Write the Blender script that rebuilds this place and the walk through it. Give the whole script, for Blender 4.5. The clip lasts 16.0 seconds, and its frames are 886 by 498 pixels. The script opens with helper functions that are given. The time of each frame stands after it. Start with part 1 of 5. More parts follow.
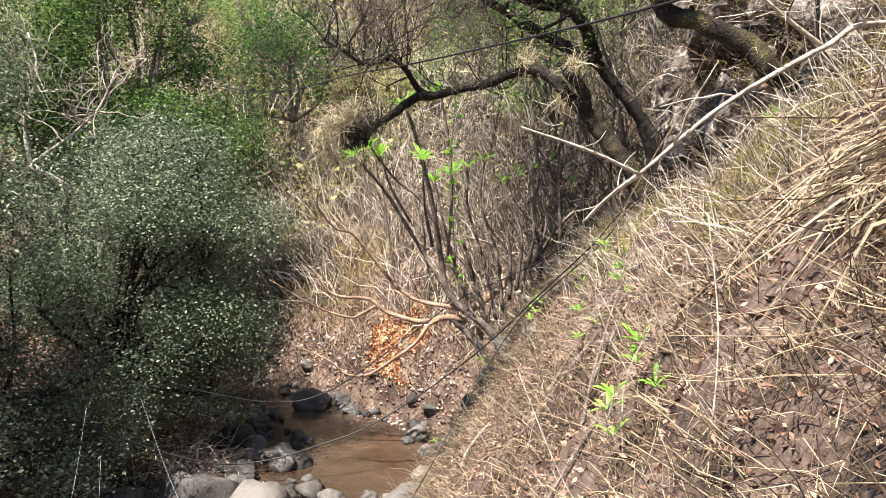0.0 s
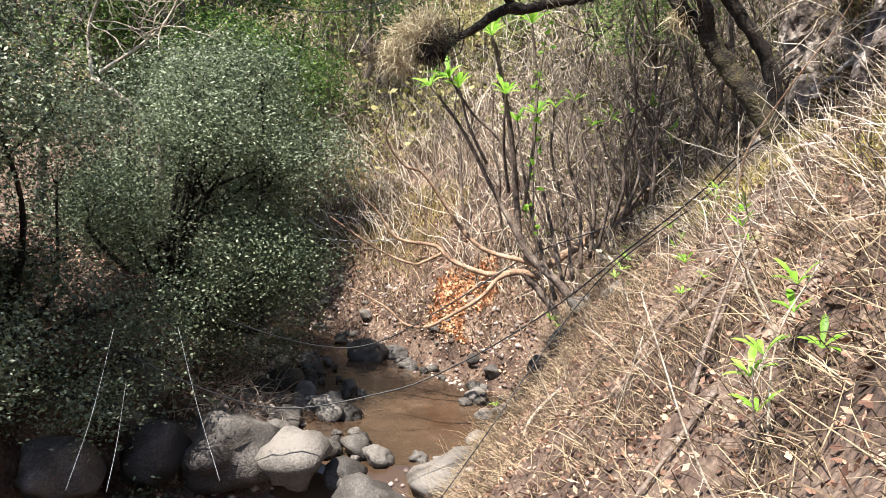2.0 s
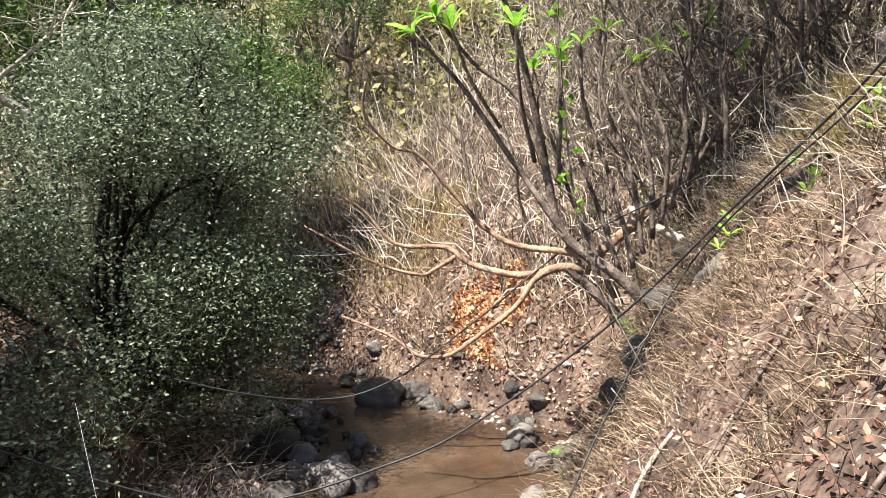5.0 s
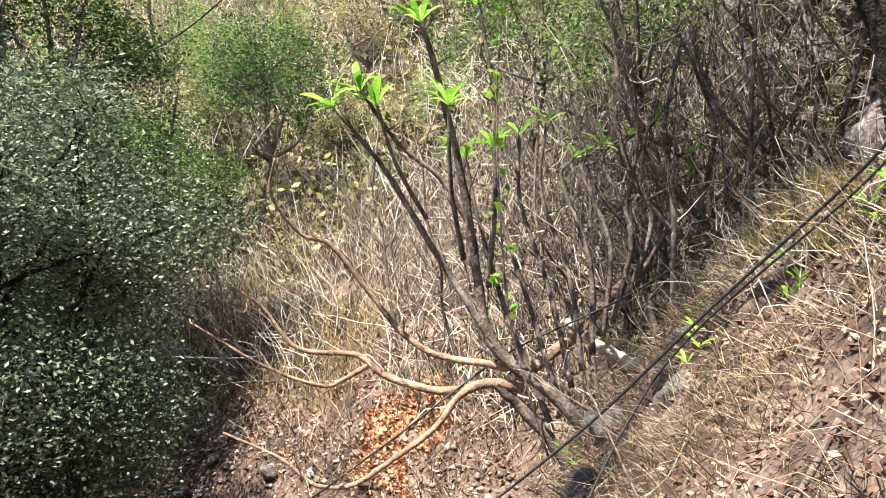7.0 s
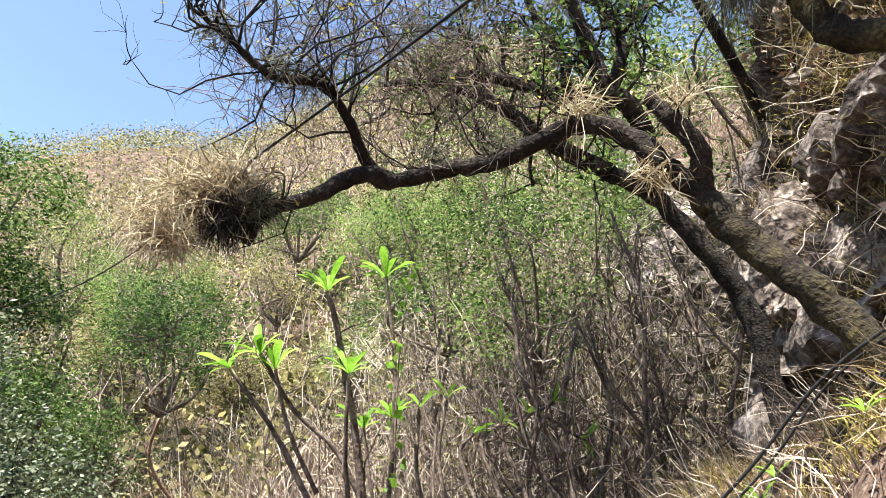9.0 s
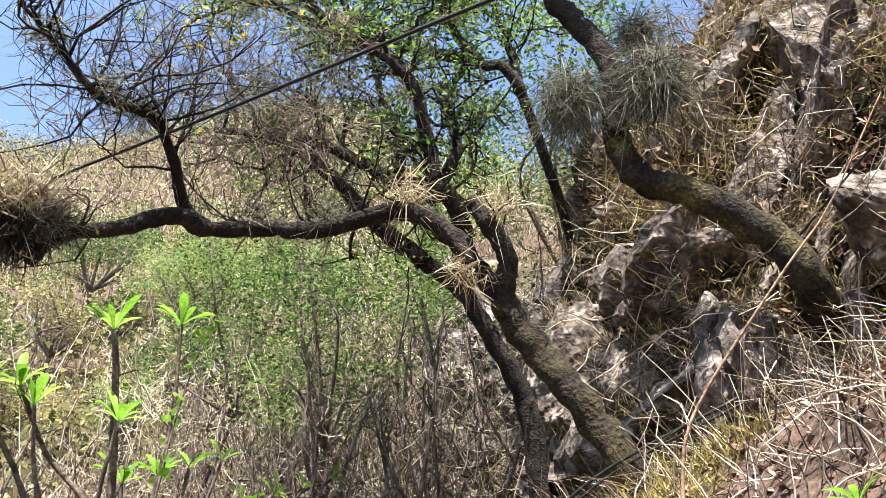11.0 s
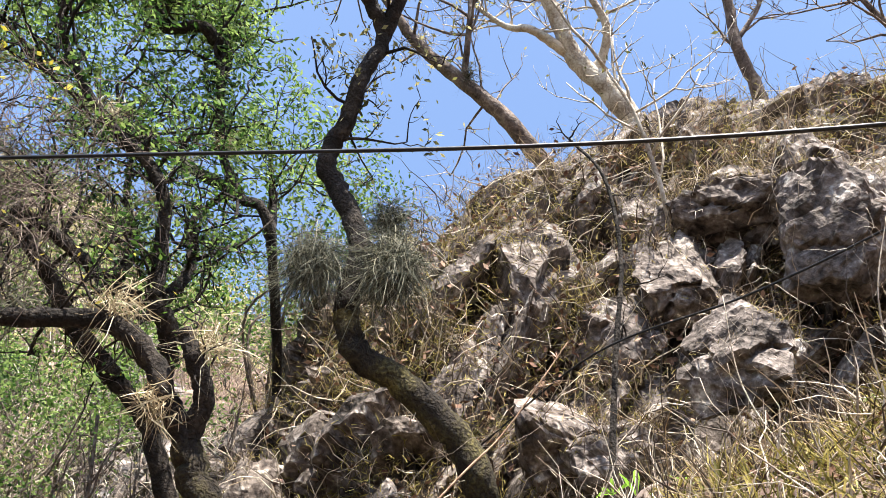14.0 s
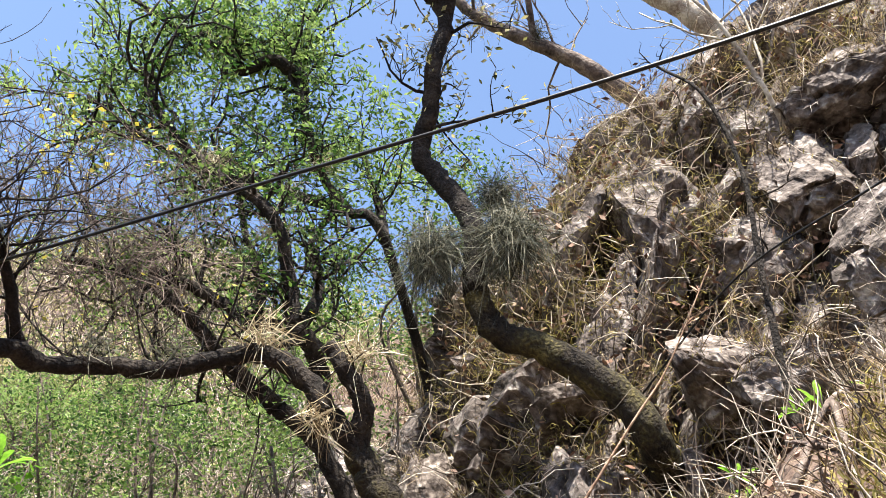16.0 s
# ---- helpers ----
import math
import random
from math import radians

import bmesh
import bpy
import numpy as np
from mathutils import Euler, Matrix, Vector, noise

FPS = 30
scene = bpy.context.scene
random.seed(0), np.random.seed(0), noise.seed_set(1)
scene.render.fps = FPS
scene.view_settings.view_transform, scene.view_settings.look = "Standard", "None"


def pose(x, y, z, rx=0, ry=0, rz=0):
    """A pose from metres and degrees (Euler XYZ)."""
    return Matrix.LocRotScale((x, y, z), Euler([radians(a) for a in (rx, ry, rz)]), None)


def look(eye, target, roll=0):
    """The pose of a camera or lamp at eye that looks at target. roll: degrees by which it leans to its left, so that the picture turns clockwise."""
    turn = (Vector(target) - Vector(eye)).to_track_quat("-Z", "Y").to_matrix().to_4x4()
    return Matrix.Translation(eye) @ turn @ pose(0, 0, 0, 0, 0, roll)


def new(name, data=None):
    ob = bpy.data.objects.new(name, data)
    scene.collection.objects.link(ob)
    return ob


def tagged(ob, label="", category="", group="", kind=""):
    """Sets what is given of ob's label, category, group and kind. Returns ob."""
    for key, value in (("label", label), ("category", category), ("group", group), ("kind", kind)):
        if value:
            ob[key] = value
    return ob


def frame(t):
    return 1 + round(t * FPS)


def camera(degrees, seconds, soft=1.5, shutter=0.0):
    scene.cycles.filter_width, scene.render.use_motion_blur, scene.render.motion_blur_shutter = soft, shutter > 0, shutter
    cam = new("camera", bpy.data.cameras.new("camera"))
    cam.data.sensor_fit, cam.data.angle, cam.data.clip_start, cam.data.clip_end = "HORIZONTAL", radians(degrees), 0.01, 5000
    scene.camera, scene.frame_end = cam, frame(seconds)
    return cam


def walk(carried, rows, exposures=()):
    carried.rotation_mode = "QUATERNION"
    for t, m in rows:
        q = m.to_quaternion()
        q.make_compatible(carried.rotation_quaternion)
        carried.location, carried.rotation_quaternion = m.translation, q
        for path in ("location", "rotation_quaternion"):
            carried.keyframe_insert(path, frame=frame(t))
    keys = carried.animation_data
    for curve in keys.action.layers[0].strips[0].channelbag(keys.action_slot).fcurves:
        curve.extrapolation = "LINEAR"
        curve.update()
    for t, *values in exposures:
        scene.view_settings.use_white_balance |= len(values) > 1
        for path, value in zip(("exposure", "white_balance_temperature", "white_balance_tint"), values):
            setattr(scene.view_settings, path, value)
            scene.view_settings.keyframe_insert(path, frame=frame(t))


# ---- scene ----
cam = camera(60.0, 16.0, soft=0.6)
METRES, EYE, TILT, LEAN, TURN = 4.5, 3.1, -5.0, 0.0, 0.0
ROWS = [
    (0.0, 0.0, 0.0, 0.0, 0.0, 0.0, -0.0),
    (0.5, 0.0012, 0.0321, -0.015, 1.46, -1.39, 0.62),
    (1.0, -0.0037, 0.0654, -0.0052, 4.11, -2.41, -1.14),
    (1.5, -0.0098, 0.1274, -0.033, 5.32, -2.67, -3.22),
    (2.0, -0.0056, 0.1938, -0.0578, 5.45, -2.65, -4.3),
    (2.5, -0.0119, 0.2688, -0.0787, 6.04, -2.32, -3.28),
    (3.0, -0.0222, 0.3674, -0.1017, 6.18, -1.64, -3.36),
    (5.5, -0.0664, 0.741, -0.1324, 5.99, -0.68, 3.54),
    (6.0, -0.0754, 0.8017, -0.1488, 4.69, 2.08, 1.93),
    (6.5, -0.063, 0.8522, -0.1512, 2.6, 4.3, 0.39),
    (7.0, -0.0651, 0.8786, -0.1461, -0.06, 7.87, 0.35),
    (7.5, -0.0645, 0.8951, -0.1429, -1.35, 12.36, 1.3),
    (8.0, -0.0617, 0.8936, -0.1351, -0.85, 19.61, 1.62),
    (8.5, -0.0571, 0.8881, -0.1329, -3.23, 25.06, 0.27),
    (9.0, -0.0553, 0.8872, -0.1314, -7.59, 27.39, -0.68),
    (11.5, -0.0493, 0.8769, -0.1315, -27.81, 34.87, -3.31),
    (12.0, -0.0502, 0.8767, -0.1296, -30.63, 36.3, -3.37),
    (12.5, -0.0508, 0.8744, -0.1292, -34.23, 37.4, -3.4),
    (13.0, -0.0523, 0.8686, -0.1297, -40.22, 40.45, -3.98),
    (13.5, -0.0534, 0.8652, -0.1286, -46.47, 43.56, -3.62),
    (14.0, -0.0553, 0.8638, -0.128, -50.22, 45.81, -2.78),
    (14.5, -0.0582, 0.8607, -0.1285, -52.29, 48.26, -2.09),
    (15.0, -0.0566, 0.8631, -0.1279, -49.87, 49.22, -0.23),
    (15.5, -0.0531, 0.8696, -0.1289, -42.1, 47.99, 0.99),
    (16.0, -0.0509, 0.8756, -0.1318, -34.44, 44.33, 1.18),
]
walk(cam, [(t, pose(0, 0, EYE, TILT, LEAN, TURN) @ pose(METRES * x, METRES * y, METRES * z, 90 + pitch, roll, yaw)) for t, x, y, z, yaw, pitch, roll in ROWS], exposures=[(0.0, 1.6), (6.0, 1.75), (9.0, 1.85), (12.5, 1.9), (16.0, 1.85)])

# ---- world, sun, exposure ----
SUN_DIR = Vector((-0.3, -0.32, 0.9)).normalized()
world = bpy.data.worlds.new("sky")
scene.world = world
world.use_nodes = True
wn = world.node_tree
sky = wn.nodes.new("ShaderNodeTexSky")
sky.sky_type = "NISHITA"
sky.sun_disc = False
sky.sun_elevation = math.asin(SUN_DIR.z)
sky.sun_rotation = math.atan2(SUN_DIR.x, SUN_DIR.y)
sky.altitude, sky.air_density, sky.dust_density = 1200, 1.0, 1.6
sky.ozone_density = 0.5
wn.links.new(sky.outputs[0], wn.nodes["Background"].inputs[0])
wn.nodes["Background"].inputs[1].default_value = 0.11
sun = new("sun", bpy.data.lights.new("sun", "SUN"))
sun.data.energy, sun.data.angle, sun.data.color = 5.0, radians(0.5), (1.0, 0.95, 0.87)
sun.matrix_world = look(SUN_DIR * 40, (0, 0, 0))

# ---- materials ----
def material(name, ramp, scale=6.0, detail=6.0, rough=0.85, bump=0.3, island=0.0, fine=40.0, spec=0.3, trans=None, metal=0.0, stretch=(1, 1, 1), obj=0.0):
    """ramp: colours from dark to light; mixed by noise at two scales, and by a random value per loose piece or object."""
    m = bpy.data.materials.new(name)
    m.use_nodes = True
    nt = m.node_tree
    N, L = nt.nodes, nt.links
    bs = N["Principled BSDF"]
    tc = N.new("ShaderNodeTexCoord")
    mp = N.new("ShaderNodeMapping")
    mp.inputs["Scale"].default_value = stretch
    geo = N.new("ShaderNodeNewGeometry")
    L.new(geo.outputs["Position"], mp.inputs[0])
    big = N.new("ShaderNodeTexNoise")
    big.inputs["Scale"].default_value, big.inputs["Detail"].default_value = scale, detail
    small = N.new("ShaderNodeTexNoise")
    small.inputs["Scale"].default_value, small.inputs["Detail"].default_value = fine, 4
    for n in (big, small):
        L.new(mp.outputs[0], n.inputs["Vector"])
    mix = N.new("ShaderNodeMath")
    mix.operation = "MULTIPLY_ADD"
    L.new(small.outputs[0], mix.inputs[0])
    mix.inputs[1].default_value = 0.45
    add = N.new("ShaderNodeMath")
    add.operation = "MULTIPLY"
    L.new(big.outputs[0], add.inputs[0])
    add.inputs[1].default_value = 0.75
    L.new(add.outputs[0], mix.inputs[2])
    last = mix
    for amount, src in ((island, geo.outputs["Random Per Island"]), (obj, None)):
        if not amount:
            continue
        if src is None:
            src = N.new("ShaderNodeObjectInfo").outputs["Random"]
        s = N.new("ShaderNodeMath")
        s.operation = "SUBTRACT"
        L.new(src, s.inputs[0])
        s.inputs[1].default_value = 0.5
        k = N.new("ShaderNodeMath")
        k.operation = "MULTIPLY_ADD"
        L.new(s.outputs[0], k.inputs[0])
        k.inputs[1].default_value = amount
        L.new(last.outputs[0], k.inputs[2])
        last = k
    cr = N.new("ShaderNodeValToRGB")
    cr.color_ramp.elements[0].position, cr.color_ramp.elements[1].position = 0.42, 0.8
    cr.color_ramp.elements[0].color = (*ramp[0], 1)
    cr.color_ramp.elements[1].color = (*ramp[-1], 1)
    for i, c in enumerate(ramp[1:-1]):
        e = cr.color_ramp.elements.new(0.42 + 0.38 * (i + 1) / (len(ramp) - 1))
        e.color = (*c, 1)
    L.new(last.outputs[0], cr.inputs[0])
    L.new(cr.outputs[0], bs.inputs["Base Color"])
    bs.inputs["Roughness"].default_value, bs.inputs["Metallic"].default_value = rough, metal
    bs.inputs["Specular IOR Level"].default_value = spec
    if bump:
        b = N.new("ShaderNodeBump")
        b.inputs["Strength"].default_value, b.inputs["Distance"].default_value = bump, 0.05
        L.new(mix.outputs[0], b.inputs["Height"])
        L.new(b.outputs[0], bs.inputs["Normal"])
    if trans:
        t = N.new("ShaderNodeBsdfTranslucent")
        L.new(cr.outputs[0], t.inputs[0])
        x = N.new("ShaderNodeMixShader")
        x.inputs[0].default_value = trans
        L.new(bs.outputs[0], x.inputs[1])
        L.new(t.outputs[0], x.inputs[2])
        L.new(x.outputs[0], N["Material Output"].inputs[0])
    return m

SOIL = material("soil", [(0.025, 0.016, 0.012), (0.075, 0.048, 0.036), (0.14, 0.096, 0.072), (0.29, 0.22, 0.165)], 2.3, 9, 0.95, 0.9, fine=28)
ROCK = material("cliff_rock", [(0.015, 0.012, 0.01), (0.075, 0.06, 0.05), (0.19, 0.155, 0.135), (0.5, 0.46, 0.4)], 4.5, 12, 0.9, 1.0, fine=26)
ROCK_PALE = material("pale_rock", [(0.018, 0.014, 0.012), (0.085, 0.066, 0.056), (0.2, 0.165, 0.14), (0.56, 0.51, 0.44)], 6.5, 14, 0.9, 1.0, fine=24)
STONE = material("stream_stone", [(0.03, 0.026, 0.023), (0.075, 0.066, 0.059), (0.17, 0.152, 0.135)], 3.0, 8, 0.7, 0.5, fine=45, obj=0.35)
PEBBLE = material("pebble", [(0.07, 0.05, 0.045), (0.2, 0.15, 0.13), (0.42, 0.35, 0.31)], 5, 5, 0.75, 0.3, island=0.5)
BARK = material("dark_bark", [(0.007, 0.0055, 0.004), (0.021, 0.016, 0.0125), (0.07, 0.056, 0.043)], 9, 8, 0.95, 1.0, fine=60)
BARK_MOSS = material("mossy_bark", [(0.008, 0.006, 0.005), (0.024, 0.018, 0.012), (0.055, 0.045, 0.02), (0.17, 0.14, 0.05)], 5, 8, 0.95, 1.0, fine=50)
BARK_PALE = material("pale_bark", [(0.2, 0.15, 0.11), (0.42, 0.36, 0.28), (0.66, 0.6, 0.5)], 5, 6, 0.8, 0.5, fine=40)
BARK_TAN = material("tan_bark", [(0.10, 0.06, 0.04), (0.27, 0.17, 0.11), (0.45, 0.32, 0.22)], 6, 6, 0.8, 0.6, fine=40)
BARK_GREY = material("grey_bark", [(0.04, 0.03, 0.024), (0.14, 0.105, 0.085), (0.32, 0.26, 0.21)], 7, 6, 0.85, 0.6, fine=40)
TWIG = material("twigs", [(0.09, 0.07, 0.056), (0.33, 0.27, 0.21), (0.66, 0.57, 0.46)], 1.2, 3, 0.9, 0, island=0.9)
STRAW = material("dry_grass", [(0.07, 0.046, 0.03), (0.2, 0.14, 0.088), (0.48, 0.375, 0.245)], 0.9, 3, 0.85, 0, island=0.8, trans=0.3)
GRASS = material("yellow_green_grass", [(0.10, 0.09, 0.02), (0.27, 0.23, 0.06), (0.46, 0.38, 0.13)], 1.1, 3, 0.8, 0, island=0.8, trans=0.35)
LITTER = material("leaf_litter", [(0.09, 0.045, 0.03), (0.22, 0.12, 0.08), (0.42, 0.27, 0.19)], 2, 3, 0.8, 0, island=0.8)
ORANGE = material("orange_leaf_litter", [(0.26, 0.1, 0.045), (0.5, 0.23, 0.1), (0.7, 0.42, 0.24)], 2, 3, 0.8, 0, island=0.8)
LEAF_DARK = material("evergreen_leaf", [(0.045, 0.065, 0.034), (0.135, 0.165, 0.092), (0.25, 0.29, 0.185)], 0.8, 3, 0.5, 0, island=0.6, spec=0.35, trans=0.25)
LEAF_GREEN = material("feathery_leaf", [(0.028, 0.07, 0.014), (0.11, 0.19, 0.038), (0.28, 0.38, 0.11)], 0.5, 3, 0.6, 0, obj=0.35, island=0.5, trans=0.5)
LEAF_OLIVE = material("scrub_leaf", [(0.07, 0.075, 0.025), (0.24, 0.23, 0.08), (0.46, 0.41, 0.19)], 0.5, 3, 0.7, 0, obj=0.3, island=0.7, trans=0.4)
LEAF_BRIGHT = material("bright_leaf", [(0.10, 0.22, 0.02), (0.2, 0.40, 0.04), (0.36, 0.58, 0.10)], 4, 3, 0.45, 0, island=0.3, trans=0.5)
LEAF_YELLOW = material("yellow_leaf", [(0.25, 0.22, 0.03), (0.5, 0.42, 0.06), (0.65, 0.55, 0.12)], 4, 3, 0.6, 0, island=0.4, trans=0.5)
AIRPLANT = material("air_plant", [(0.04, 0.042, 0.028), (0.105, 0.108, 0.075), (0.25, 0.24, 0.175)], 2, 3, 0.85, 0, island=0.8, trans=0.25)
AIRPLANT_DRY = material("dry_air_plant", [(0.2, 0.15, 0.09), (0.46, 0.38, 0.24), (0.72, 0.64, 0.45)], 2, 3, 0.85, 0, island=0.8, trans=0.3)
CABLE = material("black_cable", [(0.008, 0.008, 0.009), (0.014, 0.014, 0.015), (0.03, 0.03, 0.03)], 30, 3, 0.45, 0.1)
STRING = material("pale_string", [(0.14, 0.15, 0.16), (0.24, 0.25, 0.26), (0.36, 0.37, 0.37)], 30, 3, 0.6, 0)

def water_material():
    m = material("muddy_water", [(0.03, 0.018, 0.011), (0.062, 0.039, 0.025), (0.11, 0.073, 0.049)], 0.8, 3, 0.08, 0, fine=3, spec=0.5)
    N, L = m.node_tree.nodes, m.node_tree.links
    geo = N["Geometry"]
    w = N.new("ShaderNodeTexNoise")
    w.inputs["Scale"].default_value, w.inputs["Detail"].default_value = 9.0, 4
    L.new(geo.outputs["Position"], w.inputs["Vector"])
    b = N.new("ShaderNodeBump")
    b.inputs["Strength"].default_value, b.inputs["Distance"].default_value = 0.35, 0.02
    L.new(w.outputs[0], b.inputs["Height"])
    L.new(b.outputs[0], N["Principled BSDF"].inputs["Normal"])
    return m
WATER = water_material()

# ---- mesh helpers ----
rng = np.random.default_rng(7)

class Shell:
    """Collects vertices and faces of one part."""
    def __init__(self):
        self.v, self.f, self.n = [], [], 0
    def add(self, verts, faces):
        self.v.append(np.asarray(verts, float).reshape(-1, 3))
        n = self.n
        self.f.extend(tuple(i + n for i in f) for f in faces)
        self.n += len(self.v[-1])
    def made(self, name, mat, parent=None, label="", smooth=False):
        me = bpy.data.meshes.new(name)
        v = np.concatenate(self.v) if self.v else np.zeros((0, 3))
        me.from_pydata(v.tolist(), [], self.f)
        me.materials.append(mat)
        if smooth:
            me.polygons.foreach_set("use_smooth", [True] * len(me.polygons))
        me.update()
        ob = new(name, me)
        if parent:
            ob.parent = parent
        return tagged(ob, label) if label else ob

def bulk(name, verts, faces, mat, parent=None, smooth=False):
    """One mesh from arrays of vertices and equal-sided faces."""
    me = bpy.data.meshes.new(name)
    verts, faces = np.asarray(verts, np.float32).reshape(-1, 3), np.asarray(faces, np.int32)
    k = faces.shape[1]
    me.vertices.add(len(verts))
    me.vertices.foreach_set("co", verts.ravel())
    me.loops.add(faces.size)
    me.loops.foreach_set("vertex_index", faces.ravel())
    me.polygons.add(len(faces))
    me.polygons.foreach_set("loop_start", np.arange(len(faces), dtype=np.int32) * k)
    me.polygons.foreach_set("use_smooth", np.full(len(faces), smooth))
    me.materials.append(mat)
    me.update(calc_edges=True)
    ob = new(name, me)
    if parent:
        ob.parent = parent
    return ob

def spline(pts, per=6):
    """A smooth line through the points."""
    p = np.asarray(pts, float)
    if len(p) < 3:
        return np.array([p[0] + (p[-1] - p[0]) * k / per for k in range(per + 1)])
    q = np.vstack([2 * p[0] - p[1], p, 2 * p[-1] - p[-2]])
    out = []
    for i in range(1, len(q) - 2):
        for k in range(per):
            t = k / per
            a, b, c, d = q[i - 1], q[i], q[i + 1], q[i + 2]
            out.append(0.5 * (2 * b + (c - a) * t + (2 * a - 5 * b + 4 * c - d) * t * t + (3 * b - a - 3 * c + d) * t ** 3))
    out.append(p[-1])
    return np.array(out)

def tube(shell, line, r0, r1, sides=7, knots=0.12):
    """A tapered, slightly knotty limb along the line."""
    line = np.asarray(line, float)
    n = len(line)
    tan = np.gradient(line, axis=0)
    tan /= np.linalg.norm(tan, axis=1)[:, None] + 1e-9
    ref = np.array([0.3, 0.2, 1.0]) if abs(tan[0][2]) < 0.85 else np.array([1.0, 0.1, 0.0])
    u = np.cross(tan, ref)
    u /= np.linalg.norm(u, axis=1)[:, None] + 1e-9
    w = np.cross(tan, u)
    a = np.arange(sides) * 2 * np.pi / sides
    rad = np.linspace(r0, r1, n)[:, None] * (1 + knots * rng.standard_normal((n, sides)))
    v = line[:, None] + u[:, None] * (np.cos(a) * rad)[..., None] + w[:, None] * (np.sin(a) * rad)[..., None]
    f = [(i * sides + j, i * sides + (j + 1) % sides, (i + 1) * sides + (j + 1) % sides, (i + 1) * sides + j) for i in range(n - 1) for j in range(sides)]
    f.append(tuple(range(sides))[::-1])
    f.append(tuple((n - 1) * sides + j for j in range(sides)))
    shell.add(v, f)

def wander(start, way, length, steps=6, bend=0.35, lift=0.0):
    p, d = np.array(start, float), np.array(way, float)
    d /= np.linalg.norm(d)
    out = [p.copy()]
    for _ in range(steps):
        d = d + bend * rng.standard_normal(3) + np.array([0, 0, lift])
        d /= np.linalg.norm(d)
        p = p + d * length / steps
        out.append(p.copy())
    return np.array(out)

def sprout(shell, line, count, length, radius, depth=1, start=0.3, up=0.2, tips=None, bend=0.3, sides=4):
    """Side shoots from a limb, each with smaller shoots of its own."""
    n = len(line)
    for _ in range(count):
        i = int(rng.integers(int(start * (n - 1)), n))
        t = line[min(i + 1, n - 1)] - line[max(i - 1, 0)]
        t = t / (np.linalg.norm(t) + 1e-9)
        d = t * 0.5 + rng.standard_normal(3) * 0.7 + np.array([0, 0, up])
        ln = length * rng.uniform(0.5, 1.2)
        w = wander(line[i], d, ln, 5, bend, up * 0.3)
        tube(shell, w, radius * rng.uniform(0.6, 1), radius * 0.3, sides, 0.05)
        if tips is not None:
            tips.extend(w[2:])
        if depth > 1:
            sprout(shell, w, 3, length * 0.5, radius * 0.5, depth - 1, 0.2, up, tips, bend, 3)

def leaves(name, where, size, mat, parent=None, slim=0.45, droop=0.0, spread=0.0):
    """Small folded leaves at the given places."""
    p = np.asarray(where, float)
    n = len(p)
    if spread:
        p = p + rng.standard_normal((n, 3)) * spread
    a = rng.standard_normal((n, 3))
    a[:, 2] = a[:, 2] * 0.6 - droop
    a /= np.linalg.norm(a, axis=1)[:, None]
    b = np.cross(a, rng.standard_normal((n, 3)))
    b /= np.linalg.norm(b, axis=1)[:, None]
    s = (size * rng.uniform(0.6, 1.3, n))[:, None]
    v = np.stack([p - a * s * 0.5, p + b * s * slim * 0.5, p + a * s * 0.5, p - b * s * slim * 0.5], 1)
    return bulk(name, v, np.arange(4 * n).reshape(n, 4), mat, parent)

def blades(name, base, length, width, mat, up=1.0, lean=0.6, parent=None, way=None):
    """Bent grass blades, three triangles each, from the given feet."""
    p = np.asarray(base, float)
    n = len(p)
    d = rng.standard_normal((n, 3)) * lean
    d[:, 2] = np.abs(d[:, 2]) * 0.4 + up
    if way is not None:
        d = d + way
    d /= np.linalg.norm(d, axis=1)[:, None]
    ln = (length * rng.uniform(0.4, 1.3, n))[:, None]
    side = np.cross(d, rng.standard_normal((n, 3)))
    side /= np.linalg.norm(side, axis=1)[:, None]
    side = side * (width * rng.uniform(0.6, 1.2, n))[:, None] * 0.5
    bow = rng.standard_normal((n, 3)) * 0.25
    bow[:, 2] -= 0.25
    mid = p + d * ln * 0.55
    tip = p + (d + bow) * ln
    v = np.stack([p - side, p + side, mid - side * 0.8, mid + side * 0.8, tip], 1)
    k = np.arange(n)[:, None] * 5
    f = np.concatenate([k + [0, 1, 3], k + [0, 3, 2], k + [2, 3, 4]])
    return bulk(name, v, f, mat, parent)

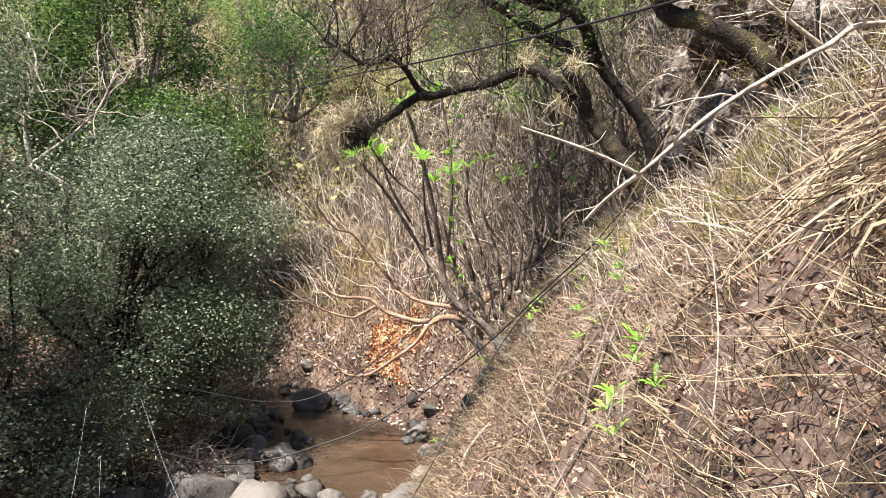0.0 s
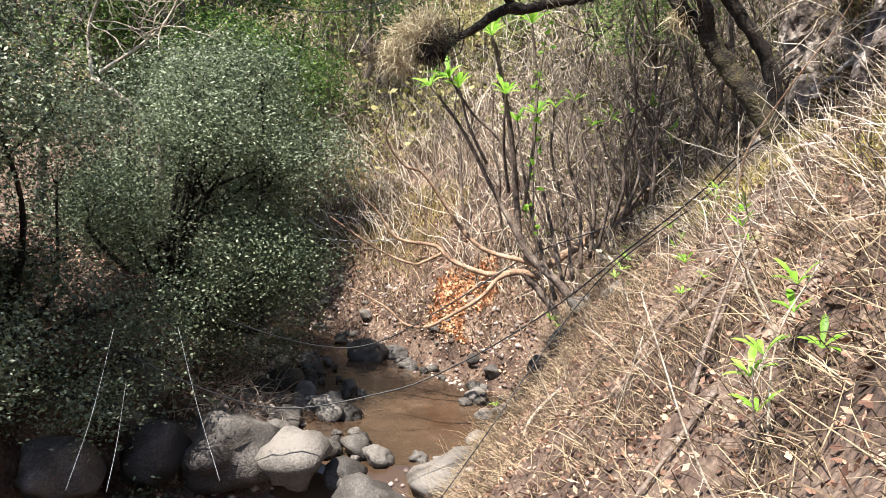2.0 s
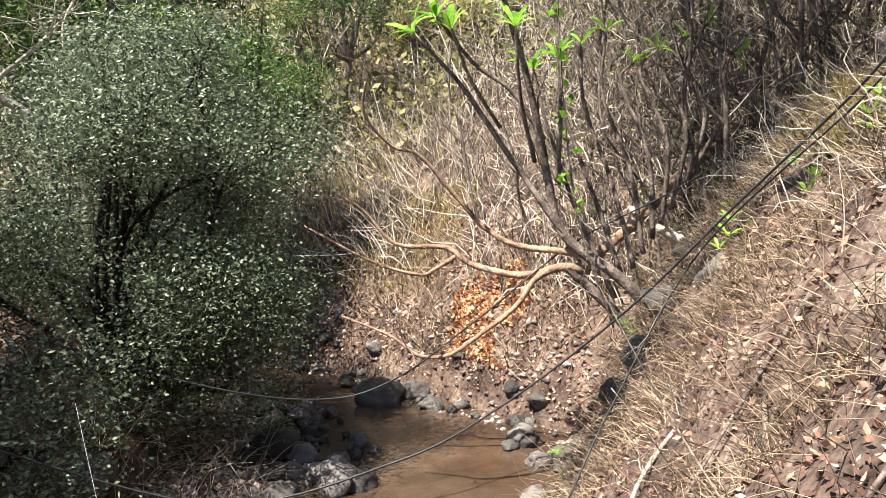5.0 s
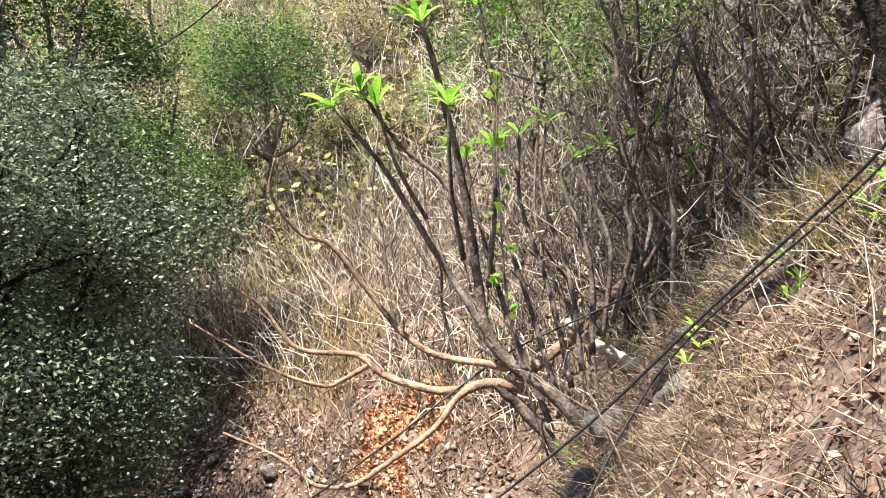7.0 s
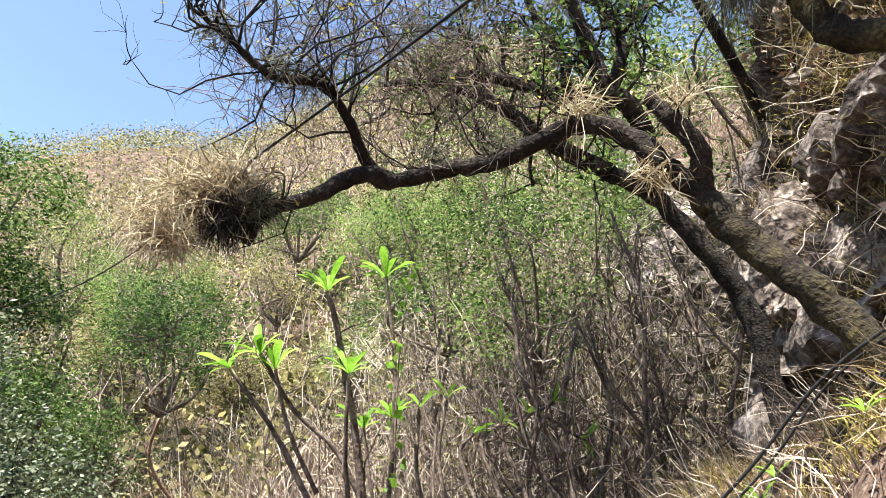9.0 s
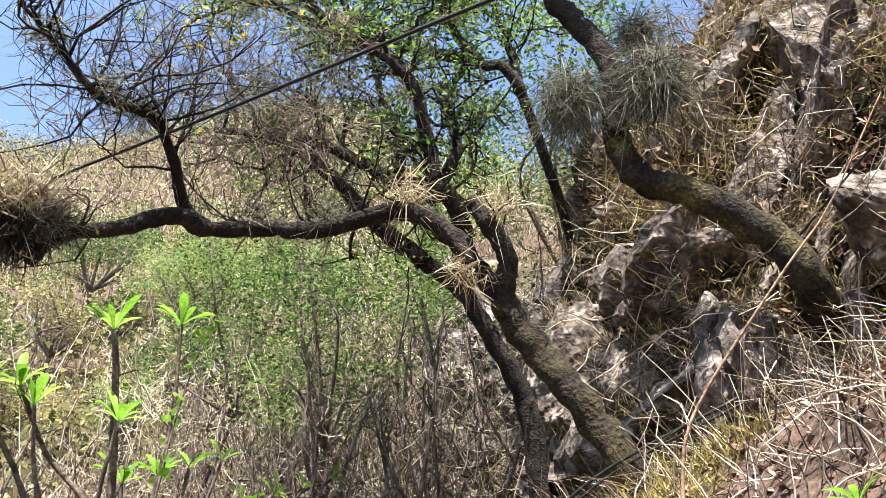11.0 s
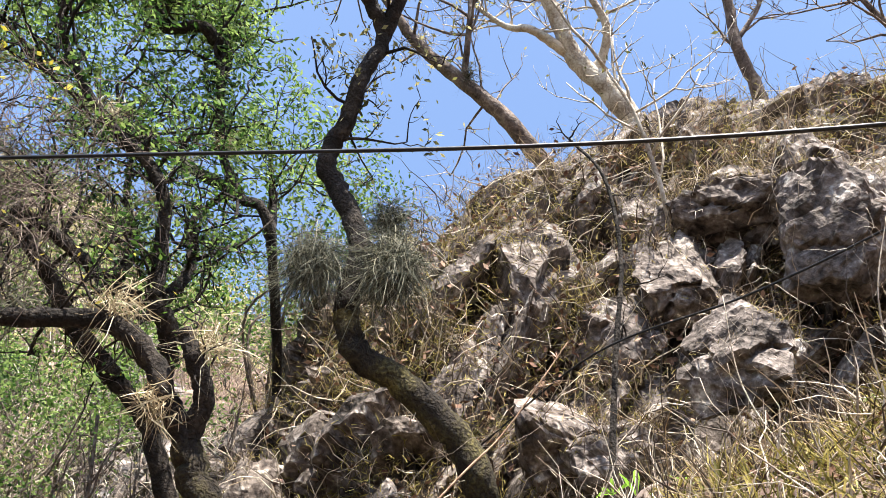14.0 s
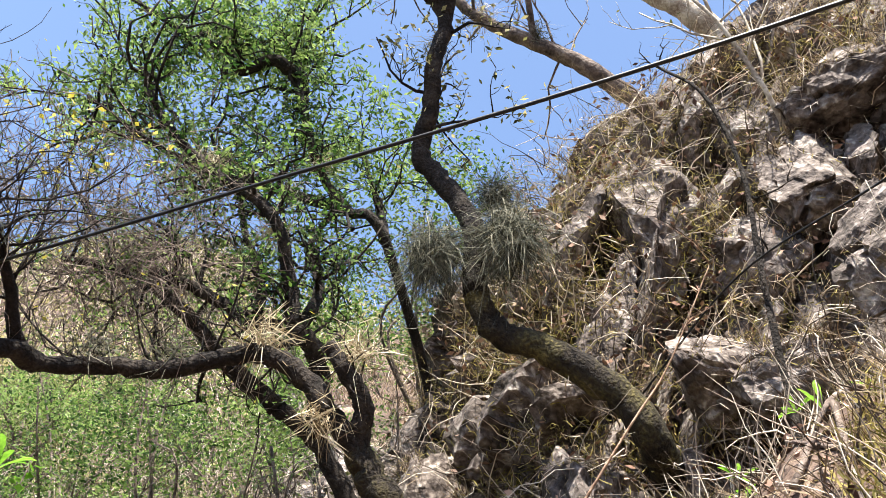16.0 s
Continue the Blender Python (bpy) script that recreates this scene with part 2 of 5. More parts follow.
def twigs(name, base, way, length, radius, mat, steps=5, bend=0.22, parent=None, bow=0.0):
    """Thin three-sided, crooked, tapered twigs."""
    p = np.asarray(base, float)
    n = len(p)
    d = np.broadcast_to(np.asarray(way, float), (n, 3)).copy()
    d /= np.linalg.norm(d, axis=1)[:, None] + 1e-9
    ln = np.broadcast_to(np.asarray(length, float), (n,))[:, None] * rng.uniform(0.5, 1.3, (n, 1))
    rad = np.broadcast_to(np.asarray(radius, float), (n,))[:, None] * rng.uniform(0.6, 1.3, (n, 1))
    rows = []
    for k in range(steps):
        u = np.cross(d, [0.31, 0.52, 0.79])
        u /= np.linalg.norm(u, axis=1)[:, None] + 1e-9
        w = np.cross(d, u)
        r = rad * (1 - 0.75 * k / (steps - 1))
        rows.append(np.stack([p + r * (u * math.cos(a) + w * math.sin(a)) for a in (0, 2.094, 4.189)], 1))
        p = p + d * ln / (steps - 1)
        d = d + rng.standard_normal((n, 3)) * bend + np.array([0, 0, -bow])
        d /= np.linalg.norm(d, axis=1)[:, None] + 1e-9
    v = np.stack(rows, 1).reshape(n, -1, 3)
    q = [(3 * k + j, 3 * k + (j + 1) % 3, 3 * k + 3 + (j + 1) % 3, 3 * k + 3 + j) for k in range(steps - 1) for j in range(3)]
    f = (np.arange(n)[:, None, None] * (3 * steps) + np.array(q)[None]).reshape(-1, 4)
    return bulk(name, v, f, mat, parent, True)

def vnoise(x, y, seed=0):
    """Smooth value noise on arrays, 0 to 1."""
    xi, yi = np.floor(x).astype(np.int64), np.floor(y).astype(np.int64)
    fx, fy = x - xi, y - yi
    fx, fy = fx * fx * (3 - 2 * fx), fy * fy * (3 - 2 * fy)
    def h(a, b):
        k = (a * 374761393 + b * 668265263 + seed * 974634767) & 0x7FFFFFFF
        k = ((k ^ (k >> 13)) * 1274126177) & 0x7FFFFFFF
        return ((k ^ (k >> 16)) & 0xFFFF) / 65535.0
    return (h(xi, yi) * (1 - fx) + h(xi + 1, yi) * fx) * (1 - fy) + (h(xi, yi + 1) * (1 - fx) + h(xi + 1, yi + 1) * fx) * fy

def fbm(x, y, octaves=5, seed=0):
    s, a = 0, 0.5
    for k in range(octaves):
        s = s + a * (vnoise(x, y, seed + k) - 0.5)
        x, y, a = x * 2.03 + 7.1, y * 2.03 + 3.7, a * 0.5
    return s

def smooth(a, b, x):
    t = np.clip((x - a) / (b - a), 0, 1)
    return t * t * (3 - 2 * t)

# ---- the lie of the land ----
RIGHT_EDGE = [(-1.6, -6.0), (-1.2, 6.0), (-0.9, 8.0), (0.5, 9.4), (0.45, 10.3), (-0.5, 11.2), (-1.4, 12.0), (-2.8, 13.4), (-4.0, 14.3), (-7.5, 16.5), (-16, 19), (-60, 30)]
LEFT_EDGE = [(-2.8, -6.0), (-2.3, 6.0), (-2.0, 8.2), (-2.35, 9.6), (-3.0, 11.2), (-4.25, 12.4), (-5.0, 13.6), (-8.0, 15.2), (-16, 17.4), (-60, 28)]
CLIFF = [(5.6, -8.0), (5.3, 1.0), (5.0, 3.5), (4.45, 5.2), (3.4, 6.45), (2.7, 7.1), (3.1, 9.0), (3.9, 11.5), (4.3, 15.0), (6.0, 22.0)]

def beside(line, x, y):
    """Signed distance to a line (positive on its right side) and the nearest place on it."""
    best = np.full(np.shape(x), 1e9)
    sign, px, py = np.zeros_like(best), np.zeros_like(best), np.zeros_like(best)
    for (ax, ay), (bx, by) in zip(line, line[1:]):
        dx, dy = bx - ax, by - ay
        t = np.clip(((x - ax) * dx + (y - ay) * dy) / (dx * dx + dy * dy), 0, 1)
        qx, qy = ax + t * dx, ay + t * dy
        d = np.hypot(x - qx, y - qy)
        m = d < best
        best = np.where(m, d, best)
        sign = np.where(m, np.sign(dx * (y - ay) - dy * (x - ax)), sign)
        px, py = np.where(m, qx, px), np.where(m, qy, py)
    return -best * sign, px, py

def water_level(y):
    return -1.05 + 0.55 * smooth(7.4, 8.3, y)

def base_height(x, y, shelf=True):
    """The ground without its rock face; shelf: with the level step below the rocks."""
    wl = water_level(y)
    dr = beside(RIGHT_EDGE, x, y)[0]
    dl = -beside(LEFT_EDGE, x, y)[0]
    steep = 1.35 * (x - 0.8)
    if shelf:
        knee = 1.75 + 0.35 * (1 - smooth(4.6, 6.4, y))
        flat = np.where(x > knee, 1.35 * (knee - 0.8) + 0.42 * (x - knee), steep)
        steep = steep + (flat - steep) * smooth(2.8, 4.4, y)
    spur = 1.8 + steep - 0.2 * (y - 4.8)
    spur = spur + 0.4 * np.exp(-((x - 0.9) / 0.8) ** 2 - ((y - 8.4) / 1.1) ** 2)
    spur = np.maximum(spur, wl + 0.1 + 0.25 * np.clip(dr, 0, 9))
    grade = np.clip(0.86 + 0.012 * x, 0.72, 0.92)
    hill = wl + 1.25 * np.clip(dr, 0, 1.1) + grade * np.clip(dr - 1.1, 0, 45) + 0.14 * np.clip(dr - 9, 0, 26) - 0.25 * np.clip(dr - 34, 0, 99)
    k = smooth(9.3, 11.0, y + 0.15 * x)
    right = spur * (1 - k) + hill * k
    gravel = 0.15 + 0.95 * smooth(8.3, 9.2, y) * (1 - smooth(11.8, 12.6, y)) + 1.5 * (1 - smooth(8.0, 9.2, y)) * smooth(3.5, 5.5, y)
    left = wl + 0.12 * np.clip(dl, 0, 1) + 1.35 * smooth(0, 0.9, dl - gravel) + 0.32 * np.clip(dl - gravel - 0.9, 0, 40)
    bed = wl - 0.22
    z = np.where(dr > 0, bed + (right - bed) * smooth(-0.05, 0.3, dr), np.where(dl > 0, bed + (left - bed) * smooth(0, 0.3, dl), bed))
    return z, dr, dl

def height(x, y):
    x, y = np.asarray(x, float), np.asarray(y, float)
    z, dr, dl = base_height(x, y)
    dc, cx, cy = beside(CLIFF, x, y)
    foot = base_height(cx, cy)[0]
    tall = 0.6 + 2.3 * smooth(2.5, 7.0, cy)
    top = base_height(cx, cy, False)[0] + tall + 0.22 * np.clip(dc, 0, 4) + 0.75 * np.clip(dc - 4, 0, 30) * smooth(6, 12, cy)
    z = np.where(dc > 0, foot + (top - foot) * smooth(0.25, 0.75, dc), z)
    dry = np.clip(np.maximum(dr, dl), 0, 1)
    far = np.clip((np.hypot(x, y - 8) - 9) / 18, 0, 2)
    return z + dry * (0.5 * fbm(x * 0.8, y * 0.8, 5, 3) + 0.3 * fbm(x * 3, y * 3, 5, 9)) + far * 2.2 * fbm(x * 0.13, y * 0.13, 3, 21)

def on_ground(x, y, dz=0.0):
    return np.stack([x, y, height(x, y) + dz], -1)

def ground():
    xs = np.concatenate([-14 - np.geomspace(0.3, 70, 34)[::-1], np.arange(-14, 9, 0.11), 9 + np.geomspace(0.3, 60, 30)])
    ys = np.concatenate([-5 - np.geomspace(0.4, 30, 14)[::-1], np.arange(-5, 20, 0.11), 20 + np.geomspace(0.25, 70, 44)])
    X, Y = np.meshgrid(xs, ys)
    Z = height(X, Y)
    v = np.stack([X, Y, Z], -1).reshape(-1, 3)
    nx = len(xs)
    i = (np.arange(len(ys) - 1)[:, None] * nx + np.arange(nx - 1)).reshape(-1)
    ob = bulk("ground", v, np.stack([i, i + 1, i + nx + 1, i + nx], 1), SOIL, None, True)
    tagged(ob, "reddish brown earth slopes of a steep ravine", "ground", kind="structure")

ground()

def water():
    ys = np.arange(-5, 17, 0.12)
    def edge(line):
        return np.interp(ys, [b for a, b in line], [a for a, b in line])
    l, r = edge(LEFT_EDGE) - 0.35, edge(RIGHT_EDGE) + 0.35
    n = 26
    t = np.linspace(0, 1, n)
    X = l[:, None] + (r - l)[:, None] * t
    Y = np.repeat(ys[:, None], n, 1)
    Z = water_level(Y) - 0.02 + 0.05 * fbm(X * 5, Y * 5, 3, 5) * smooth(7.0, 7.4, Y) * (1 - smooth(8.4, 8.8, Y))
    i = (np.arange(len(ys) - 1)[:, None] * n + np.arange(n - 1)).reshape(-1)
    ob = bulk("water", np.stack([X, Y, Z], -1), np.stack([i, i + 1, i + n + 1, i + n], 1), WATER, None, True)
    tagged(ob, "shallow muddy brown stream with small ripples", "water", kind="structure")

water()

def cliff():
    """A rock face of tilted blocks along the head of the slope."""
    pts = spline(CLIFF[1:], 44)
    u = pts[:, :2]
    tang = np.gradient(u, axis=0)
    tang /= np.linalg.norm(tang, axis=1)[:, None]
    outw = np.stack([-tang[:, 1], tang[:, 0]], 1)
    rows = 84
    foot = base_height(u[:, 0], u[:, 1], False)[0]
    drop = foot - base_height(u[:, 0], u[:, 1])[0]
    cells = np.stack([rng.uniform(0, 30, 1100), rng.uniform(-3.2, 4, 1100)], 1)
    push = rng.uniform(-0.2, 0.36, 1100)
    tilt = rng.standard_normal((1100, 2)) * 0.3
    along = np.concatenate([[0], np.cumsum(np.linalg.norm(np.diff(u, axis=0), axis=1))])
    v = []
    for k in range(rows):
        h = -0.6 - drop + (4.1 + drop) * k / (rows - 1)
        tall = 0.55 + 2.3 * smooth(2.5, 7.0, u[:, 1]) + 0.18 * np.sin(along * 1.7) + 0.15 * np.sin(along * 4.1 + 1)
        over = np.clip(h - tall, 0, 9)
        q = np.stack([along + 0.35 * h, h], 1)
        w = q + 0.25 * np.stack([fbm(q[:, 0] * 2, q[:, 1] * 2, 3, 41), fbm(q[:, 0] * 2, q[:, 1] * 2, 3, 57)], 1)
        dd = ((w[:, None] - cells[None]) * np.array([1.0, 0.75])) ** 2
        dist = dd.sum(2)
        j = dist.argmin(1)
        dist2 = np.partition(dist, 1, axis=1)[:, :2]
        crack = smooth(0, 0.05, np.sqrt(dist2[:, 1]) - np.sqrt(dist2[:, 0]))
        off = push[j] * (1 - smooth(0, 0.4, over)) + ((w - cells[j]) * tilt[j]).sum(1) - 0.28 * (1 - crack) + 0.5 * fbm(along * 0.9, h * 0.9, 3, 70) + 0.4 * fbm(along * 3, h * 3, 5, 77)
        off = off * (1 - 0.85 * smooth(tall - 0.7, tall, h))
        back = 0.10 * h + 0.15 * np.minimum(h, 0) + over * 2.2
        xy = u + outw * (off - back + 0.05)[:, None]
        z = foot + np.minimum(h, tall) - 0.1 * over + 0.1 * fbm(along * 5, h * 5, 3, 90)
        v.append(np.stack([xy[:, 0], xy[:, 1], z], 1))
    n = len(u)
    i = (np.arange(rows - 1)[:, None] * n + np.arange(n - 1)).reshape(-1)
    ob = bulk("cliff", np.stack(v), np.stack([i, i + 1, i + n + 1, i + n], 1), ROCK)
    tagged(ob, "weathered grey and pinkish cracked rock face", "cliff", kind="structure")

cliff()

# ---- boulders, stones ----
LEDGES = []

def outcrop(x, y, z, sx, sy, sz, turn, lean, seed, label, mat):
    """An angular block of bedrock with broken faces and worn edges."""
    r = random.Random(seed)
    bm = bmesh.new()
    bmesh.ops.create_icosphere(bm, subdivisions=5, radius=1)
    cuts = []
    for _ in range(24):
        n = Vector((r.gauss(0, 1), r.gauss(0, 1), r.gauss(0, 1))).normalized()
        cuts.append((n, r.uniform(0.42, 0.8)))
    off = Vector((seed * 5.7, seed * 2.3, seed * 1.1))
    for v in bm.verts:
        p = v.co.copy()
        for n, d in cuts:
            over = p.dot(n) - d
            if over > 0:
                p -= n * over * 0.96
        grain = p + off
        p *= 1 + 0.1 * noise.noise(grain * 2.1) + 0.1 * noise.noise(grain * 4.5) + 0.07 * noise.noise(grain * 11) - 0.25 * max(0.0, 0.12 - abs(noise.noise(grain * 2.2))) * 6
        v.co = Vector((1.25 * p.x * sx, 1.25 * p.y * sy, 1.25 * p.z * sz))
    bm.normal_update()
    m = pose(x + 0.3, y + 0.2, z, lean, 0, turn)
    LEDGES.extend(m @ v.co for v in bm.verts if v.normal.z > 0.45 and noise.noise((m @ v.co) * 3.0) > -0.05)
    me = bpy.data.meshes.new("outcrop")
    bm.to_mesh(me)
    bm.free()
    me.materials.append(mat)
    ob = new("outcrop", me)
    ob.matrix_world = pose(x + 0.3, y + 0.2, z, lean, 0, turn)
    return tagged(ob, label, "rock", "outcrops of the rock face")

SLAB = "pale lichen-grey angular slab of the rock face"
DULL = "dark cracked block of the rock face with shaded underside"
for k, (x, y, z, sx, sy, sz, turn, lean, label, mat) in enumerate((
    (3.0, 6.34, 5.95, 0.42, 0.5, 0.85, -35, -14, SLAB, ROCK_PALE), (2.88, 6.68, 5.2, 0.42, 0.42, 0.45, -50, 10, SLAB, ROCK_PALE),
    (2.42, 6.6, 3.75, 0.34, 0.45, 0.62, -40, -6, DULL, ROCK), (2.75, 6.75, 4.55, 0.4, 0.4, 0.45, -30, 8, SLAB, ROCK_PALE),
    (2.25, 8.05, 4.1, 0.4, 0.4, 0.6, 10, 5, SLAB, ROCK_PALE), (2.4, 7.4, 3.75, 0.5, 0.35, 0.5, -20, 5, DULL, ROCK),
    (3.45, 5.35, 5.9, 0.34, 0.4, 0.6, -50, -18, SLAB, ROCK_PALE), (3.7, 5.0, 6.55, 0.55, 0.5, 0.42, -60, 8, DULL, ROCK_PALE),
    (3.0, 4.8, 4.75, 0.42, 0.4, 0.42, -60, 5, DULL, ROCK), (2.75, 5.85, 4.35, 0.42, 0.35, 0.36, -40, 12, SLAB, ROCK_PALE),
    (3.75, 4.45, 6.5, 0.5, 0.5, 0.42, -70, 4, SLAB, ROCK_PALE), (3.3, 5.75, 5.4, 0.45, 0.4, 0.5, -50, -10, DULL, ROCK),
    (2.8, 5.5, 4.2, 0.36, 0.3, 0.32, -40, 5, DULL, ROCK), (3.4, 4.3, 5.7, 0.5, 0.45, 0.5, -70, 10, DULL, ROCK), (3.75, 5.9, 6.7, 0.45, 0.5, 0.6, -45, -10, DULL, ROCK))):
    outcrop(x, y, z, sx, sy, sz, turn, lean, k + 3, label, mat)

def rock_mesh(seed, flat=0.75):
    bm = bmesh.new()
    bmesh.ops.create_icosphere(bm, subdivisions=3, radius=1)
    off = Vector((seed * 7.3, seed * 3.1, seed))
    for v in bm.verts:
        n = v.co.normalized()
        k = 1 + 0.5 * noise.noise(n * 1.0 + off) + 0.25 * noise.noise(n * 2.2 + off) + 0.06 * noise.noise(n * 7 + off) - 0.12 * abs(noise.noise(n * 3.3 + off))
        v.co = Vector((n.x * k, n.y * k * 0.85, n.z * k * flat))
    for f in bm.faces:
        f.smooth = True
    me = bpy.data.meshes.new("boulder")
    bm.to_mesh(me)
    bm.free()
    me.materials.append(STONE)
    return me

ROCKS = [rock_mesh(s) for s in range(6)]

def boulder(x, y, z, size, label, turn=None, k=None, flat=1.0):
    ob = new("boulder", ROCKS[int(rng.integers(6)) if k is None else k])
    ob.matrix_world = pose(x, y, z, rng.uniform(-12, 12), rng.uniform(-12, 12), rng.uniform(0, 360) if turn is None else turn) @ Matrix.Diagonal((size, size, size * flat, 1))
    return tagged(ob, label, "rock", "boulders of the stream")

BIG = "large rounded grey boulder at the stream's small fall"
for x, y, z, s in ((-2.66, 7.85, -0.34, 0.46), (-3.31, 7.7, -0.36, 0.4), (-1.95, 7.75, -0.32, 0.38), (-3.85, 8.3, -0.3, 0.36), (-2.3, 8.35, -0.36, 0.25), (-1.2, 7.35, -0.62, 0.44), (-1.5, 7.9, -0.5, 0.22), (-2.4, 7.0, -0.95, 0.36), (-3.1, 6.8, -0.85, 0.36), (-1.45, 7.5, -0.95, 0.3), (-3.95, 8.3, 0.0, 0.42), (-3.0, 8.5, -0.4, 0.24), (-3.9, 7.0, -0.3, 0.36), (-1.9, 6.7, -0.95, 0.3)):
    boulder(x, y, z, s, BIG)
boulder(-0.25, 8.1, -0.6, 0.66, "broad flat pale boulder damming the pool", 20, 2, 0.7)
boulder(0.35, 8.75, -0.5, 0.42, "pale mossy boulder at the foot of the bank", 70, 3)
boulder(0.75, 9.1, -0.35, 0.36, "grey boulder at the foot of the bank")
boulder(-0.95, 7.4, -1.05, 0.5, "broad dark wet boulder below the fall", 0, 1, 0.6)
for x, y, s in ((-2.14, 12.15, 0.33), (-2.9, 10.4, 0.3), (-2.05, 9.6, 0.26), (-1.75, 12.3, 0.2), (-3.4, 11.7, 0.2), (-2.9, 11.5, 0.17), (-2.45, 9.1, 0.22), (-1.5, 8.5, 0.2), (-1.25, 8.35, 0.17), (-1.8, 8.4, 0.16), (-2.5, 8.7, 0.2), (-3.1, 9.6, 0.22), (-3.4, 10.3, 0.18), (-2.7, 9.7, 0.17)):
    boulder(x, y, -0.45, s, "rounded grey stone lying in the muddy stream", flat=0.8)
for _ in range(70):
    y = rng.uniform(8.4, 14.2)
    e = float(np.interp(y, [b for a, b in RIGHT_EDGE], [a for a, b in RIGHT_EDGE]))
    x = e + rng.normal(-0.05, 0.35)
    s = 0.04 + 0.13 * rng.random() ** 2
    boulder(x, y, max(-0.5, float(height(np.array([x]), np.array([y]))[0])) + 0.1 * s, s, "small dark stone at the water's edge", flat=rng.uniform(0.6, 1.0))
for _ in range(90):
    y = rng.uniform(8.3, 13.5)
    l = float(np.interp(y, [b for a, b in LEFT_EDGE], [a for a, b in LEFT_EDGE]))
    s = 0.045 + 0.13 * rng.random() ** 2
    boulder(l + rng.uniform(-0.9, 0.9), y, -0.5 + 0.1 * s, s, "small stone on the gravel bar")

def pebbles(n, xa, xb, ya, yb, size):
    x, y = rng.uniform(xa, xb, n), rng.uniform(ya, yb, n)
    _, dr, dl = base_height(x, y)
    keep = ((dr > -0.25) & (dr < 0.8)) | ((dl > -0.15) & (dl < 1.4))
    p = on_ground(x[keep], y[keep], 0.0)
    p[:, 2] = np.maximum(p[:, 2], water_level(p[:, 1]) - 0.03)
    n = len(p)
    s = size * rng.uniform(0.4, 1.4, (n, 1, 1))
    o = np.array([(1, 0, 0), (0, 1, 0), (-1, 0, 0), (0, -1, 0), (0, 0, 0.7), (0, 0, -0.7)])[None] * rng.uniform(0.6, 1.3, (n, 6, 1))
    f = np.array([(0, 1, 4), (1, 2, 4), (2, 3, 4), (3, 0, 4), (1, 0, 5), (2, 1, 5), (3, 2, 5), (0, 3, 5)])
    ob = bulk("pebbles", p[:, None] + o * s, (np.arange(n)[:, None, None] * 6 + f[None]).reshape(-1, 3), PEBBLE, None, True)
    tagged(ob, "brown and grey gravel along the stream", "gravel", kind="stuff")

pebbles(6000, -6, 1.5, 7, 15, 0.045)

def clods(n):
    x, y = rng.uniform(-1.4, 5, n), rng.uniform(-2, 10, n)
    p = on_ground(x, y, 0.0)
    s = 0.008 + 0.028 * rng.random((n, 1, 1)) ** 4
    o = np.array([(1, 0, 0), (0, 1, 0), (-1, 0, 0), (0, -1, 0), (0, 0, 0.7), (0, 0, -0.7)])[None] * rng.uniform(0.6, 1.3, (n, 6, 1))
    f = np.array([(0, 1, 4), (1, 2, 4), (2, 3, 4), (3, 0, 4), (1, 0, 5), (2, 1, 5), (3, 2, 5), (0, 3, 5)])
    ob = bulk("clods", p[:, None] + o * s, (np.arange(n)[:, None, None] * 6 + f[None]).reshape(-1, 3), SOIL)
    tagged(ob, "crumbled earth and small stones on the slope", "earth", kind="stuff")

clods(16000)

# ---- ground cover ----
def scatter(n, xa, xb, ya, yb, keep):
    x, y = rng.uniform(xa, xb, n), rng.uniform(ya, yb, n)
    _, dr, dl = base_height(x, y)
    dc = beside(CLIFF, x, y)[0]
    k = keep(x, y, dr, dl, dc)
    return on_ground(x[k], y[k])

def patch(x, y, s, seed):
    return vnoise(x * s, y * s, seed)

def stuff(ob, label, category):
    return tagged(ob, label, category, kind="stuff")

near = scatter(170000, -1.6, 5.0, -2.5, 10.2, lambda x, y, dr, dl, dc: (dr > 0.15) & (dc < 0.2) & (0.6 * patch(x, y, 1.6, 5) + 0.4 * patch(x, y, 6.0, 6) > 0.47) & (np.hypot(x + 0.1, y - np.clip(y, 0, 4)) > 0.5))
stuff(blades("dry_grass", near, 0.2, 0.0048, STRAW, 0.35, 0.7, way=np.array([-0.35, -0.1, 0.0])), "dry straw-coloured grass covering the slope", "grass")
stems = scatter(8000, -1.4, 5.0, -2, 10.2, lambda x, y, dr, dl, dc: (dr > 0.2) & (dc < 0.3) & (np.hypot(x + 0.1, y - np.clip(y, 0, 4)) > 0.8))
w = rng.standard_normal((len(stems), 3)) * 0.6 + np.array([-0.5, 0, 0.35])
stuff(twigs("dry_stalks", stems, w, 0.4, 0.0024, STRAW, 4, 0.25, bow=0.1), "long dry stalks fallen across the slope", "dry stalks")
green = scatter(60000, 1.45, 5.5, 3.6, 10, lambda x, y, dr, dl, dc: (dr > 0.2) & (dc < 1.2) & (patch(x, y, 1.1, 31) > 0.62 - 0.1 * np.clip(x - 1.5, 0, 2)))
stuff(blades("yellow_grass", green, 0.15, 0.007, GRASS, 0.6, 0.7), "yellow-green tufts of fine grass on the slope", "grass")
lit = scatter(75000, -2, 5, -2, 11, lambda x, y, dr, dl, dc: (dr > 0.05) & (dc < 0.3))
lit[:, 2] += 0.015
stuff(leaves("leaf_litter", lit, 0.04, LITTER, slim=0.5, spread=0.01), "dry brown leaf litter on the slope", "leaf litter")
lit = scatter(14000, -7, -1.8, 3, 13, lambda x, y, dr, dl, dc: dl > 0.4)
lit[:, 2] += 0.02
